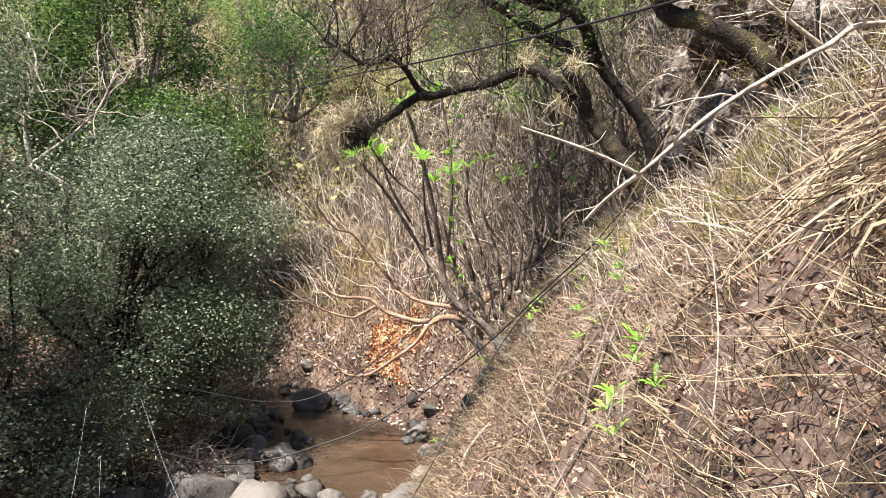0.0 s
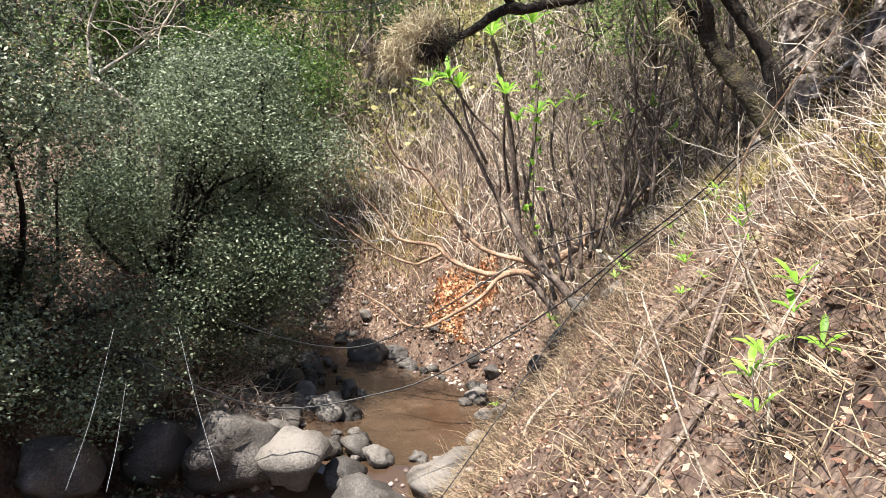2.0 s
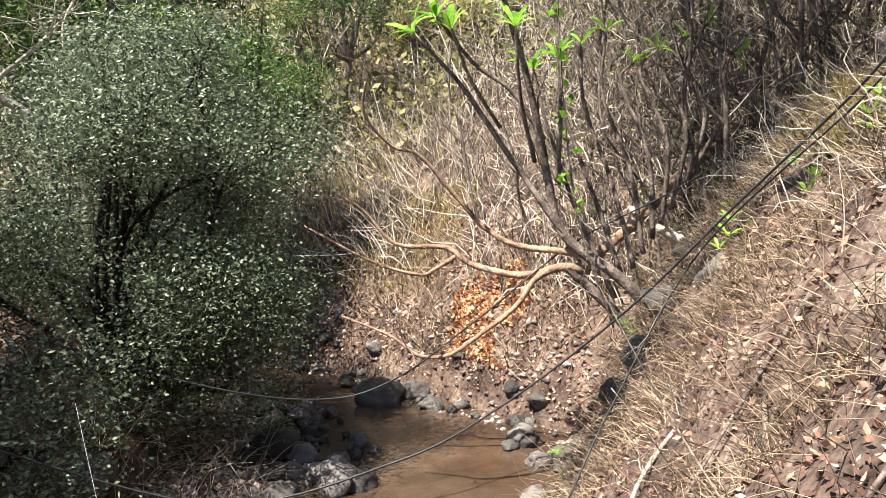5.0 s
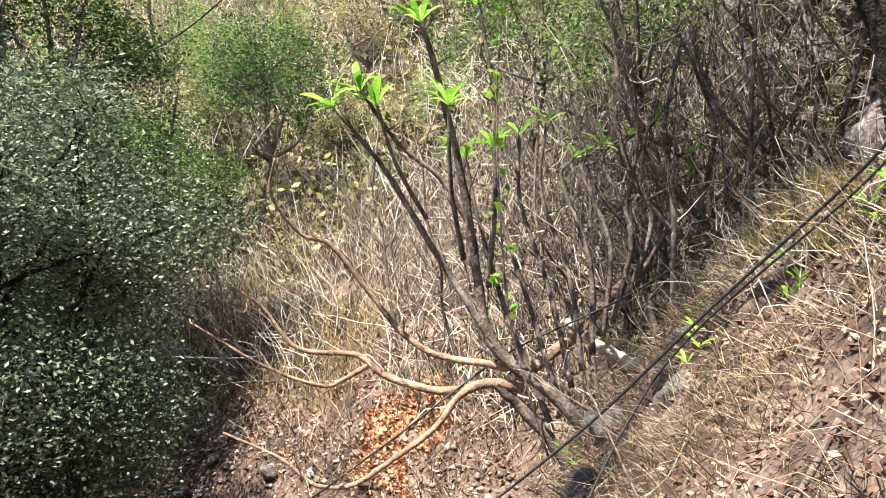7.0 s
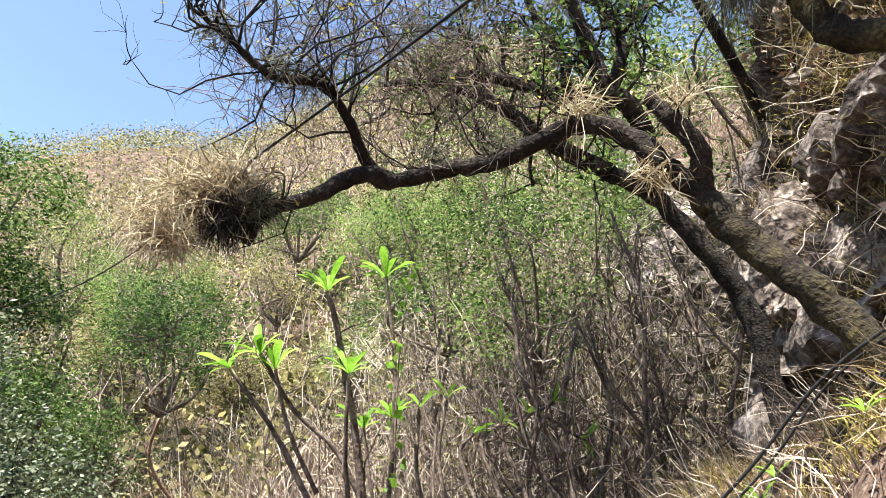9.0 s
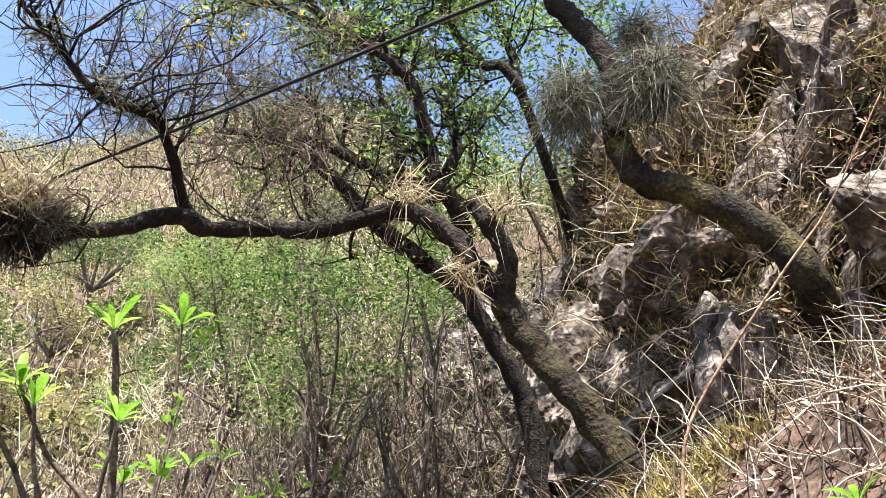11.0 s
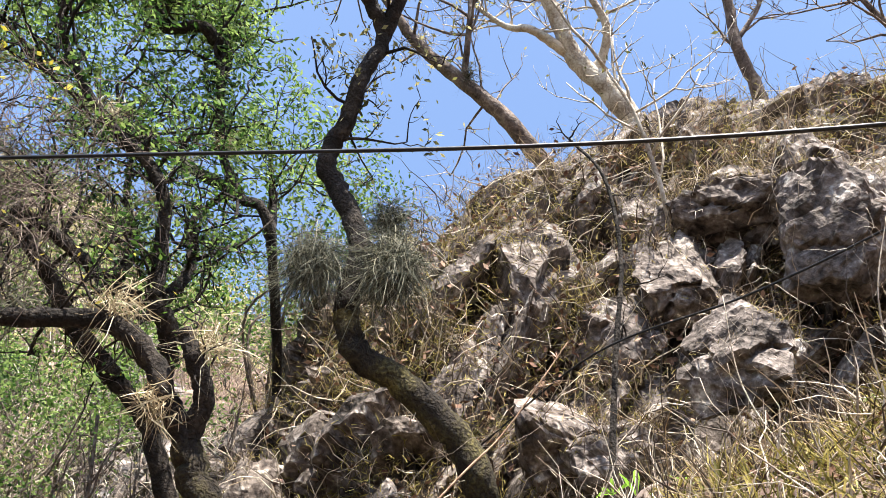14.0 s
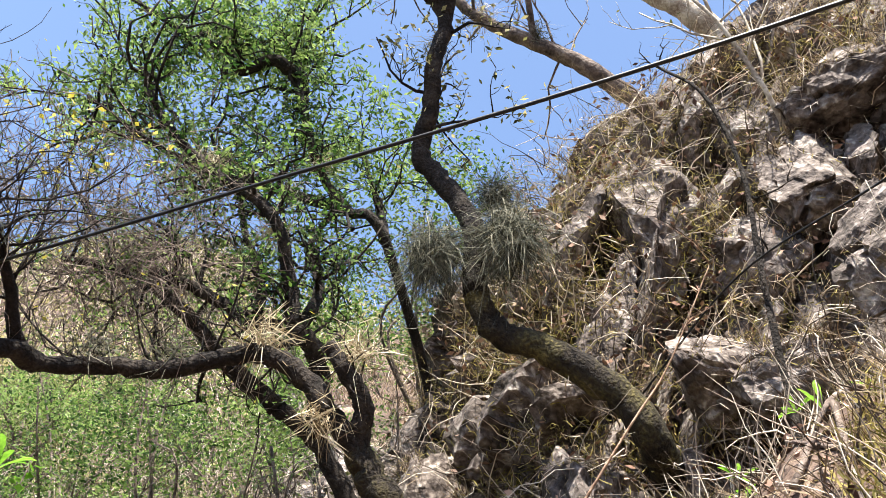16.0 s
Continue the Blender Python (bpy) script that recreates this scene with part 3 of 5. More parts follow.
stuff(leaves("leaf_litter", lit, 0.06, LITTER, slim=0.55, spread=0.01), "reddish brown leaf litter under the bushes", "leaf litter")
far = scatter(80000, -14, 7, 10.2, 24, lambda x, y, dr, dl, dc: (dr > 0.25) & (patch(x, y, 0.9, 8) > 0.3))
stuff(blades("dry_grass", far, 0.35, 0.012, STRAW, 0.8, 0.6), "dry grass on the far hillside", "grass")
org = scatter(15000, -1.9, 0.0, 11.0, 12.9, lambda x, y, dr, dl, dc: (dr > 0.35) & (dr < 2) & (np.hypot(x + 0.98, (y - 12.25) * 0.8) < 0.15 + 0.75 * patch(x, y, 3, 4)))
org[:, 2] += 0.03
stuff(leaves("orange_leaves", org, 0.07, ORANGE, slim=0.55, spread=0.02), "bright orange fallen leaves on the bank", "leaf litter")
bank = scatter(16000, -4.5, 0.4, 10.3, 16, lambda x, y, dr, dl, dc: (dr > 0.1) & (dr < 2.2))
bank[:, 2] += 0.02
stuff(leaves("leaf_litter", bank, 0.06, LITTER, slim=0.55, spread=0.015), "reddish fallen leaves on the stream bank", "leaf litter")

hg = scatter(50000, -10, 4.5, 10.4, 22, lambda x, y, dr, dl, dc: (dr > 0.8) & (patch(x, y, 0.6, 44) > 0.55))
stuff(blades("yellow_grass", hg, 0.3, 0.012, GRASS, 0.8, 0.6), "yellow-green grass patches on the hillside", "grass")
sb = scatter(5200, 1.2, 5.2, 2.5, 10, lambda x, y, dr, dl, dc: dc < 0.5)
stuff(twigs("dry_scrub", sb, rng.standard_normal((len(sb), 3)) * 0.5 + np.array([-0.4, -0.1, 0.6]), 0.36, 0.0042, TWIG, 5, 0.3), "low dry brown scrub on the slope", "scrub")
low = scatter(3000, -9, 4.2, 10.8, 22, lambda x, y, dr, dl, dc: (dr > 1.2) & (patch(x, y, 0.5, 61) > 0.5))
low = np.repeat(low, 14, 0)
low[:, 2] += rng.uniform(0.05, 0.9, len(low))
stuff(leaves("low_shrubs", low, 0.07, LEAF_OLIVE, slim=0.5, spread=0.2), "small olive-leaved shrubs on the hillside", "shrub")

# scrub of thin dry stems on the hillside and behind the crest of the slope
scr = scatter(9000, -8, 4.6, 10.2, 20, lambda x, y, dr, dl, dc: (dr > 0.9) & (dc < 0.4) & (patch(x, y, 0.7, 14) > 0.25))
w = rng.standard_normal((len(scr), 3)) * 0.45 + np.array([-0.15, -0.1, 0.9])
stuff(twigs("dry_scrub", scr, w, 1.0, 0.009, TWIG, 5, 0.3, bow=0.06), "tangle of thin leafless brown stems", "scrub")
tall = scatter(300, 0.2, 4.4, 9.6, 17, lambda x, y, dr, dl, dc: (dr > 1.0) & (dc < 0.3))
w = rng.standard_normal((len(tall), 3)) * 0.28 + np.array([-0.2, 0, 1.0])
stuff(twigs("thicket", tall, w, 2.6, 0.014, BARK_GREY, 8, 0.2), "tall thin bare stems of a dense thicket", "thicket")
top = tall[:, None] + rng.uniform(0.2, 2.6, (len(tall), 13))[..., None] * np.array([-0.2, 0, 0.95]) + rng.standard_normal((len(tall), 13, 3)) * 0.3
top = top.reshape(-1, 3)
stuff(twigs("thicket_twigs", top, rng.standard_normal((len(top), 3)) * 0.6 + np.array([0, 0, 0.5]), 0.65, 0.0065, TWIG, 5, 0.3), "fine grey-brown twigs of the thicket", "thicket")
pick = top[rng.random(len(top)) < 0.6]
stuff(leaves("thicket_leaves", np.repeat(pick, 3, 0), 0.07, LEAF_OLIVE, slim=0.5, spread=0.12), "sparse small olive leaves of the thicket", "leaves")
hs = scatter(11000, -40, 10, 16, 62, lambda x, y, dr, dl, dc: dr > 2.5)
hs = np.repeat(hs, 12, 0)
hs[:, 2] += rng.uniform(0.1, 1.6, len(hs))
stuff(leaves("hillside_scrub", hs, 0.17, LEAF_OLIVE, slim=0.6, spread=0.35), "olive scrub covering the far hillside", "scrub")
ht = scatter(6000, -30, 8, 16, 44, lambda x, y, dr, dl, dc: dr > 2.5)
stuff(twigs("hillside_stems", ht, rng.standard_normal((len(ht), 3)) * 0.35 + np.array([0, 0, 1.0]), 2.2, 0.018, TWIG, 5, 0.2), "bare pale stems on the far hillside", "scrub")
ct = scatter(1500, 2.6, 7, 1, 14, lambda x, y, dr, dl, dc: (dc > 0.35) & (dc < 1.6))
stuff(twigs("clifftop_scrub", ct, rng.standard_normal((len(ct), 3)) * 0.5 + np.array([-0.4, 0, 0.7]), 0.55, 0.006, TWIG, 5, 0.3), "dry scrub along the top of the rock face", "scrub")
cg = scatter(45000, 2.4, 6.5, 0, 12, lambda x, y, dr, dl, dc: (dc > 0.15) & (dc < 1.8) & (patch(x, y, 2, 3) > 0.35))
stuff(blades("clifftop_grass", cg, 0.17, 0.0055, STRAW, 0.5, 0.7), "mossy yellow-brown grass on the cliff top", "grass")
cv = CLIFF[1:8]
t = rng.uniform(0, len(cv) - 1.001, 2200)
i = t.astype(int)
cv = np.array(cv)
cxy = cv[i] + (cv[i + 1] - cv[i]) * (t - i)[:, None]
foot, crest = base_height(cxy[:, 0], cxy[:, 1])[0], base_height(cxy[:, 0], cxy[:, 1], False)[0] + 0.4 + 2.2 * smooth(2.5, 7.0, cxy[:, 1])
rise = rng.uniform(0, 1, len(t))
out = 0.08 + 0.36 * (1 - rise)
cp = np.column_stack([cxy[:, 0] - 0.8 * out, cxy[:, 1] - 0.6 * out, foot + rise * (crest - foot)])
stuff(twigs("hanging_roots", cp[:1500], rng.standard_normal((1500, 3)) * 0.5 + np.array([-0.4, -0.3, 0.2]), 0.6, 0.0055, TWIG, 6, 0.35, bow=0.1), "dry roots and creepers hanging on the rock face", "creepers")
cb = np.repeat(cp[:600], 30, 0) + rng.standard_normal((18000, 3)) * np.array([0.1, 0.1, 0.05])
stuff(blades("cliff_grass", cb, 0.16, 0.0042, STRAW, 0.2, 0.8, way=np.array([-0.4, -0.3, 0])), "dry grass tufts in the cracks of the rock face", "grass")
mo = np.repeat(cp[900:1600], 45, 0) + rng.standard_normal((31500, 3)) * np.array([0.13, 0.13, 0.05])
stuff(blades("cliff_moss", mo, 0.08, 0.006, GRASS, 0.5, 0.8), "yellow-green moss and grass on the rock ledges", "moss")
br = np.repeat(cp[1600:2000], 12, 0) + rng.standard_normal((4800, 3)) * np.array([0.12, 0.12, 0.1])
stuff(leaves("ledge_leaves", br, 0.06, LITTER, slim=0.5), "rusty dead leaves caught on the rock ledges", "leaf litter")

lg = np.array(LEDGES)
pick = lg[rng.random(len(lg)) < 0.9]
stuff(blades("ledge_grass", np.repeat(pick, 2, 0) + rng.standard_normal((2 * len(pick), 3)) * 0.03, 0.12, 0.0042, STRAW, 0.5, 0.8, way=np.array([-0.3, -0.2, 0])), "dry brown grass on the ledges of the rocks", "grass")
pick = lg[rng.random(len(lg)) < 0.5]
stuff(blades("ledge_moss", np.repeat(pick, 2, 0) + rng.standard_normal((2 * len(pick), 3)) * 0.02, 0.05, 0.006, GRASS, 0.5, 0.8), "olive moss on the ledges of the rocks", "moss")
pick = lg[rng.random(len(lg)) < 0.12]
stuff(twigs("ledge_creepers", pick, rng.standard_normal((len(pick), 3)) * 0.6 + np.array([-0.4, -0.3, 0.2]), 0.7, 0.004, TWIG, 8, 0.35, bow=0.16), "thin dry creepers trailing over the rocks", "creepers")

# ---- trees ----
def tree_root(name, at, label, group=""):
    ob = new(name)
    ob.location = at
    tagged(ob, label, "tree", group)
    return ob

def part(name, shell, mat, parent, label=""):
    """A part given in world places, under a thing that stands at its own place."""
    ob = shell.made(name, mat, parent, label, True)
    ob.matrix_parent_inverse = Matrix.Translation(-Vector(parent.location))
    return ob

def leaf_part(name, where, size, mat, parent, slim=0.45, spread=0.05, droop=0.0):
    ob = leaves(name, where, size, mat, parent, slim, droop, spread)
    ob.matrix_parent_inverse = Matrix.Translation(-Vector(parent.location))
    return ob

def limb(parent, name, pts, r0, r1, mat, shoots=0, length=0.5, radius=0.012, depth=2, tips=None, up=0.2, sides=9, start=0.3, label="", bend=0.3):
    s = Shell()
    line = spline(pts, 7)
    line[1:-1] += rng.standard_normal((len(line) - 2, 3)) * r1 * 0.1
    tube(s, line, r0, r1, sides, 0.07)
    part(name, s, mat, parent, label)
    if shoots:
        t = Shell()
        sprout(t, line, shoots, length, radius, depth, start, up, tips, bend)
        tagged(part("twig", t, mat, parent), kind="stuff")
    return line

# the crooked tree whose limb arches over the stream
arch = tree_root("arching_tree", (1.75, 6.52, 2.9), "crooked dark-barked tree arching over the stream, hung with air plants")
tips = []
limb(arch, "trunk", [(2.0, 6.5, 2.6), (1.75, 6.58, 3.0), (1.52, 6.7, 3.34), (1.37, 6.8, 3.55), (1.26, 6.82, 3.72)], 0.082, 0.068, BARK_MOSS, sides=12, label="mossy lower trunk")
limb(arch, "limb", [(1.28, 6.82, 3.7), (1.1, 6.82, 3.84), (0.98, 6.85, 3.99), (0.78, 6.91, 4.09), (0.6, 7.05, 4.07), (0.41, 7.18, 4.0), (0.19, 7.24, 3.97), (-0.11, 7.3, 3.9)], 0.056, 0.038, BARK, 14, 0.5, 0.009, 3, tips, 0.5)
limb(arch, "limb", [(-0.11, 7.3, 3.9), (-0.25, 7.2, 3.88), (-0.45, 7.16, 3.73), (-0.65, 7.05, 3.57), (-0.72, 7.05, 3.42)], 0.05, 0.022, BARK, 6, 0.4, 0.007, 2, tips, 0.3)
limb(arch, "limb", [(-0.11, 7.3, 3.9), (-0.23, 7.22, 3.96), (-0.33, 7.08, 4.1), (-0.46, 6.95, 4.19), (-0.67, 6.81, 4.12), (-0.86, 6.69, 4.22), (-1.02, 6.62, 4.3)], 0.035, 0.008, BARK, 36, 0.7, 0.008, 3, tips, 0.5)
limb(arch, "limb", [(1.26, 6.84, 3.7), (1.22, 6.72, 3.87), (1.1, 6.69, 4.0), (1.0, 6.72, 4.13)], 0.055, 0.035, BARK, 4, 0.4, 0.008, 2, tips, 0.5, label="broken stub of a limb")
leaf_part("leaves", [t for t in tips if rng.random() < 0.06], 0.03, LEAF_YELLOW, arch)

# the twisted tree with grey air plants
tw = tree_root("twisted_tree", (2.5, 6.3, 3.9), "dark twisted tree leaning out from the mossy rock face")
tips = []
limb(tw, "trunk", [(2.95, 6.45, 3.9), (2.65, 6.27, 3.97), (2.48, 6.3, 4.17), (2.14, 6.45, 4.4), (1.89, 6.58, 4.5), (1.76, 6.61, 4.74)], 0.095, 0.07, BARK_MOSS, sides=12, label="mossy leaning foot of the trunk")
limb(tw, "trunk", [(1.77, 6.61, 4.7), (1.72, 6.56, 5.15), (1.55, 6.64, 5.47), (1.4, 6.68, 5.66), (1.36, 6.52, 5.93), (1.29, 6.39, 6.18), (1.28, 6.27, 6.5), (1.09, 6.25, 6.67), (0.87, 6.29, 6.83), (0.5, 6.35, 7.1), (0.2, 6.4, 7.6)], 0.07, 0.036, BARK, 16, 0.7, 0.014, 3, tips, 0.4, 11)
limb(tw, "limb", [(1.28, 6.27, 6.5), (1.2, 6.05, 6.8), (1.25, 5.95, 7.15), (1.1, 5.9, 7.6)], 0.05, 0.02, BARK, 8, 0.6, 0.012, 3, tips, 0.4)
leaf_part("leaves", [t for t in np.repeat(tips, 2, 0) if rng.random() < 0.5], 0.05, LEAF_OLIVE, tw, spread=0.04)

# the tree behind, with a pale scarred knee
kt = tree_root("leaning_tree", (2.1, 8.06, 3.0), "leaning grey-barked tree with crooked dark limbs and small leaves")
tips = []
limb(kt, "trunk", [(2.3, 8.1, 2.7), (2.14, 8.06, 3.53), (1.93, 8.03, 3.9), (1.56, 8.02, 4.32), (1.29, 8.04, 4.47)], 0.075, 0.05, BARK, sides=11)
limb(kt, "limb", [(1.29, 8.04, 4.47), (0.89, 8.05, 4.68), (0.54, 8.0, 4.89), (0.16, 8.16, 5.1), (-0.17, 8.36, 5.18)], 0.065, 0.02, BARK, 14, 0.8, 0.019, 3, tips, 0.3, bend=0.5)
limb(kt, "limb", [(1.56, 8.0, 4.35), (1.42, 7.75, 4.6), (1.32, 7.66, 4.7), (1.18, 7.64, 4.79), (0.97, 7.8, 4.84), (0.6, 7.91, 5.0), (0.31, 8.02, 5.09)], 0.07, 0.03, BARK, 12, 0.8, 0.019, 3, tips, 0.3, bend=0.5)
limb(kt, "limb", [(1.14, 7.64, 4.81), (1.05, 7.59, 5.09), (0.81, 7.5, 5.46), (0.38, 7.7, 5.79), (0.0, 7.8, 6.16), (-0.2, 7.9, 6.6)], 0.05, 0.02, BARK, 18, 0.85, 0.019, 3, tips, 0.3, bend=0.5)
limb(kt, "limb", [(1.2, 7.66, 4.8), (1.3, 7.7, 5.2), (1.22, 7.8, 5.6), (1.4, 7.9, 6.1)], 0.045, 0.018, BARK, 12, 0.85, 0.019, 3, tips, 0.3, bend=0.5)
limb(kt, "limb", [(0.97, 7.8, 4.84), (0.95, 7.85, 5.2), (0.8, 7.95, 5.6), (0.65, 8.0, 6.2)], 0.04, 0.015, BARK, 12, 0.85, 0.019, 3, tips, 0.3, bend=0.5)
leaf_part("leaves", [t for t in np.repeat(tips, 4, 0) if rng.random() < 0.6], 0.045, LEAF_GREEN, kt, spread=0.05)

# tall feathery tree behind them
ft = tree_root("feathery_tree", (2.3, 8.6, 2.9), "tall crooked tree with feathery fresh green leaves")
tips = []
limb(ft, "trunk", [(3.35, 9.3, 3.4), (3.0, 8.8, 5.0), (1.85, 7.9, 6.04), (1.58, 8.05, 6.32), (1.32, 8.12, 6.65), (1.02, 8.0, 7.12), (0.9, 7.97, 7.44)], 0.042, 0.036, BARK, 8, 0.85, 0.019, 3, tips, sides=10, start=0.6)
limb(ft, "limb", [(0.9, 7.97, 7.44), (0.67, 7.97, 7.48), (0.48, 8.14, 7.37), (0.29, 8.14, 7.53), (-0.03, 8.24, 7.6), (-0.6, 8.4, 7.9)], 0.06, 0.02, BARK, 20, 1.0, 0.02, 3, tips, 0.3, bend=0.45)
limb(ft, "limb", [(1.02, 8.0, 7.12), (1.0, 8.2, 7.8), (0.7, 8.4, 8.6)], 0.05, 0.02, BARK, 16, 1.0, 0.02, 3, tips, 0.3, bend=0.45)
limb(ft, "limb", [(1.58, 8.05, 6.32), (0.9, 8.5, 6.6), (0.2, 8.9, 6.9), (-0.5, 9.2, 7.4)], 0.05, 0.015, BARK, 22, 1.0, 0.02, 3, tips, 0.3, bend=0.45)
limb(ft, "limb", [(1.85, 7.9, 6.04), (1.95, 8.3, 6.8), (1.8, 8.6, 7.8)], 0.05, 0.015, BARK, 16, 0.9, 0.014, 3, tips, 0.3, bend=0.45)
leaf_part("crown", np.repeat(tips[::2], 9, 0), 0.065, LEAF_GREEN, ft, 0.32, 0.07)

# bare trees on the cliff top
def bare_tree(name, label, mat, lines, shoots, leaf):
    root = tree_root(name, lines[0][0][0], label, "trees on the cliff top")
    got = []
    for k, (pts, r0, r1) in enumerate(lines):
        limb(root, "limb" if k else "trunk", pts, r0, r1, mat, shoots, 1.0, 0.017, 3, got, 0.5, 9, 0.35, bend=0.2)
    if leaf:
        leaf_part("leaves", [g for g in got if rng.random() < leaf], 0.06, LEAF_OLIVE, root, spread=0.03)

bare_tree("white_tree", "smooth pale-barked bare tree with spreading crooked limbs", BARK_PALE, [
    ([(4.75, 6.1, 8.3), (4.49, 6.11, 8.8), (4.12, 6.23, 9.18), (3.76, 6.44, 9.56), (3.28, 6.44, 10.03), (2.85, 6.55, 10.4), (2.4, 6.6, 11)], 0.16, 0.04),
    ([(3.71, 6.48, 9.57), (3.32, 6.67, 9.7), (3.13, 6.93, 9.8), (2.7, 7.2, 10.1)], 0.06, 0.02),
    ([(4.02, 6.31, 9.33), (3.77, 6.01, 9.69), (3.36, 6.04, 10.12), (3.2, 5.9, 10.8)], 0.06, 0.02)], 12, 0.12)
bare_tree("mossy_tree", "mossy leaning bare tree with fine twigs", BARK_GREY, [
    ([(3.7, 6.45, 7.1), (3.52, 6.5, 7.42), (3.0, 6.67, 7.81), (2.61, 6.86, 8.04), (2.18, 7.1, 8.35), (1.88, 7.2, 8.64), (1.5, 7.4, 9.2)], 0.1, 0.03),
    ([(2.61, 6.86, 8.04), (2.3, 6.6, 8.5), (2.1, 6.5, 9.1)], 0.035, 0.012)], 16, 0.2)
bare_tree("thin_tree", "thin bare tree on the cliff top", BARK_GREY, [
    ([(5.0, 4.95, 8.4), (4.85, 4.94, 8.88), (4.5, 4.95, 9.38), (4.21, 4.87, 9.93), (3.88, 4.99, 10.31), (3.6, 5.1, 11)], 0.08, 0.025),
    ([(4.5, 4.95, 9.38), (4.5, 4.6, 9.9), (4.2, 4.4, 10.5)], 0.03, 0.012)], 14, 0.05)
bare_tree("thin_tree", "pale twiggy bare tree at the cliff's edge", BARK_GREY, [
    ([(5.6, 3.3, 8.2), (5.3, 3.6, 9.0), (4.9, 3.8, 9.6), (4.4, 4.0, 10.2)], 0.05, 0.015)], 22, 0)
bare_tree("thin_tree", "slender sapling growing out of the rock face", BARK_PALE, [
    ([(3.9, 5.6, 6.2), (3.55, 5.5, 6.6), (3.2, 5.5, 7.2), (2.9, 5.6, 7.6)], 0.025, 0.01)], 8, 0.1)

# ---- the frangipani shrub over the pool ----
fr = tree_root("frangipani", (0.9, 9.5, 0.4), "bare-limbed frangipani with leaf rosettes at its tips")
limb(fr, "trunk", [(1.0, 9.4, 0.3), (0.89, 9.3, 0.74), (0.59, 9.45, 1.24), (0.11, 9.55, 1.64), (-0.01, 9.57, 2.05), (-0.13, 9.43, 2.83), (-0.33, 9.26, 3.66), (-0.43, 9.16, 3.95)], 0.06, 0.018, BARK_GREY, 5, 0.6, 0.011, 1, None, 0.8)
limb(fr, "trunk", [(0.8, 9.5, 0.3), (0.62, 9.55, 0.8), (0.3, 9.6, 1.2), (0.08, 9.6, 1.4)], 0.055, 0.04, BARK_GREY)
TIPS = []
def shoot(pts, r0, r1, mat=BARK_GREY, n=2):
    limb(fr, "branch", pts, r0, r1, mat, n, 0.4, 0.007, 2, None, 0.7, 7)
    TIPS.append((pts[-1], np.array(pts[-1]) - np.array(pts[-2])))
TIPS.append(((-0.43, 9.16, 3.95), np.array([-0.1, -0.1, 0.4])))
shoot([(0.11, 9.55, 1.64), (-0.38, 9.57, 2.43), (-0.71, 9.5, 2.97), (-1.07, 9.37, 3.41)], 0.03, 0.014)
shoot([(-0.05, 9.54, 2.5), (-0.3, 9.5, 2.9), (-0.6, 9.46, 3.15), (-0.86, 9.28, 3.5)], 0.022, 0.013)
shoot([(-0.4, 9.5, 2.6), (-0.62, 9.4, 3.0), (-0.75, 9.3, 3.4)], 0.018, 0.012)
shoot([(-0.13, 9.5, 2.3), (-0.22, 9.3, 2.8), (-0.24, 9.1, 3.35)], 0.02, 0.012)
shoot([(0.05, 9.5, 2.1), (0.1, 9.4, 2.9), (0.08, 9.3, 3.5), (-0.02, 9.2, 4.1)], 0.025, 0.012)
for a in range(9):
    x = 0.3 + 0.16 * a
    shoot([(0.5 + 0.09 * a, 9.6 + 0.05 * a, 1.1 + 0.12 * a), (x - 0.1, 9.75, 1.9 + 0.1 * a), (x - 0.3, 9.8, 2.6 + 0.08 * a), (x - 0.4 + 0.05 * a, 9.8, 3.1 + 0.09 * (a % 4))], 0.024, 0.011, BARK_GREY, 4)
for pts, r in (([(0.3, 9.6, 1.35), (0.08, 9.6, 1.39), (-0.3, 9.71, 1.32), (-0.73, 9.81, 1.43), (-0.97, 9.91, 1.58), (-1.43, 9.95, 1.63), (-1.7, 9.92, 1.95), (-1.93, 9.87, 2.12)], 0.042),
               ([(-0.87, 9.81, 1.5), (-1.05, 9.84, 1.4), (-1.23, 9.85, 1.35), (-1.66, 9.79, 1.51), (-2.23, 9.78, 1.85)], 0.024),
               ([(-0.05, 9.62, 1.36), (-0.19, 9.6, 1.28), (-0.36, 9.47, 1.08), (-0.69, 9.31, 0.87), (-0.92, 9.26, 0.74), (-1.17, 9.23, 0.75), (-1.41, 9.23, 0.93), (-1.82, 9.28, 1.1)], 0.03),
               ([(0.2, 9.6, 1.5), (0.04, 9.62, 1.53), (-0.33, 9.74, 1.59), (-0.61, 9.85, 1.76), (-0.88, 9.84, 2.1), (-1.15, 9.81, 2.43), (-1.38, 9.77, 2.52), (-1.57, 9.62, 2.8), (-1.52, 9.5, 3.06)], 0.032)):
    limb(fr, "branch", pts, r, 0.009, BARK_TAN, 7, 0.35, 0.006, 2, None, 0.3, 8, label="tan crooked low branch")

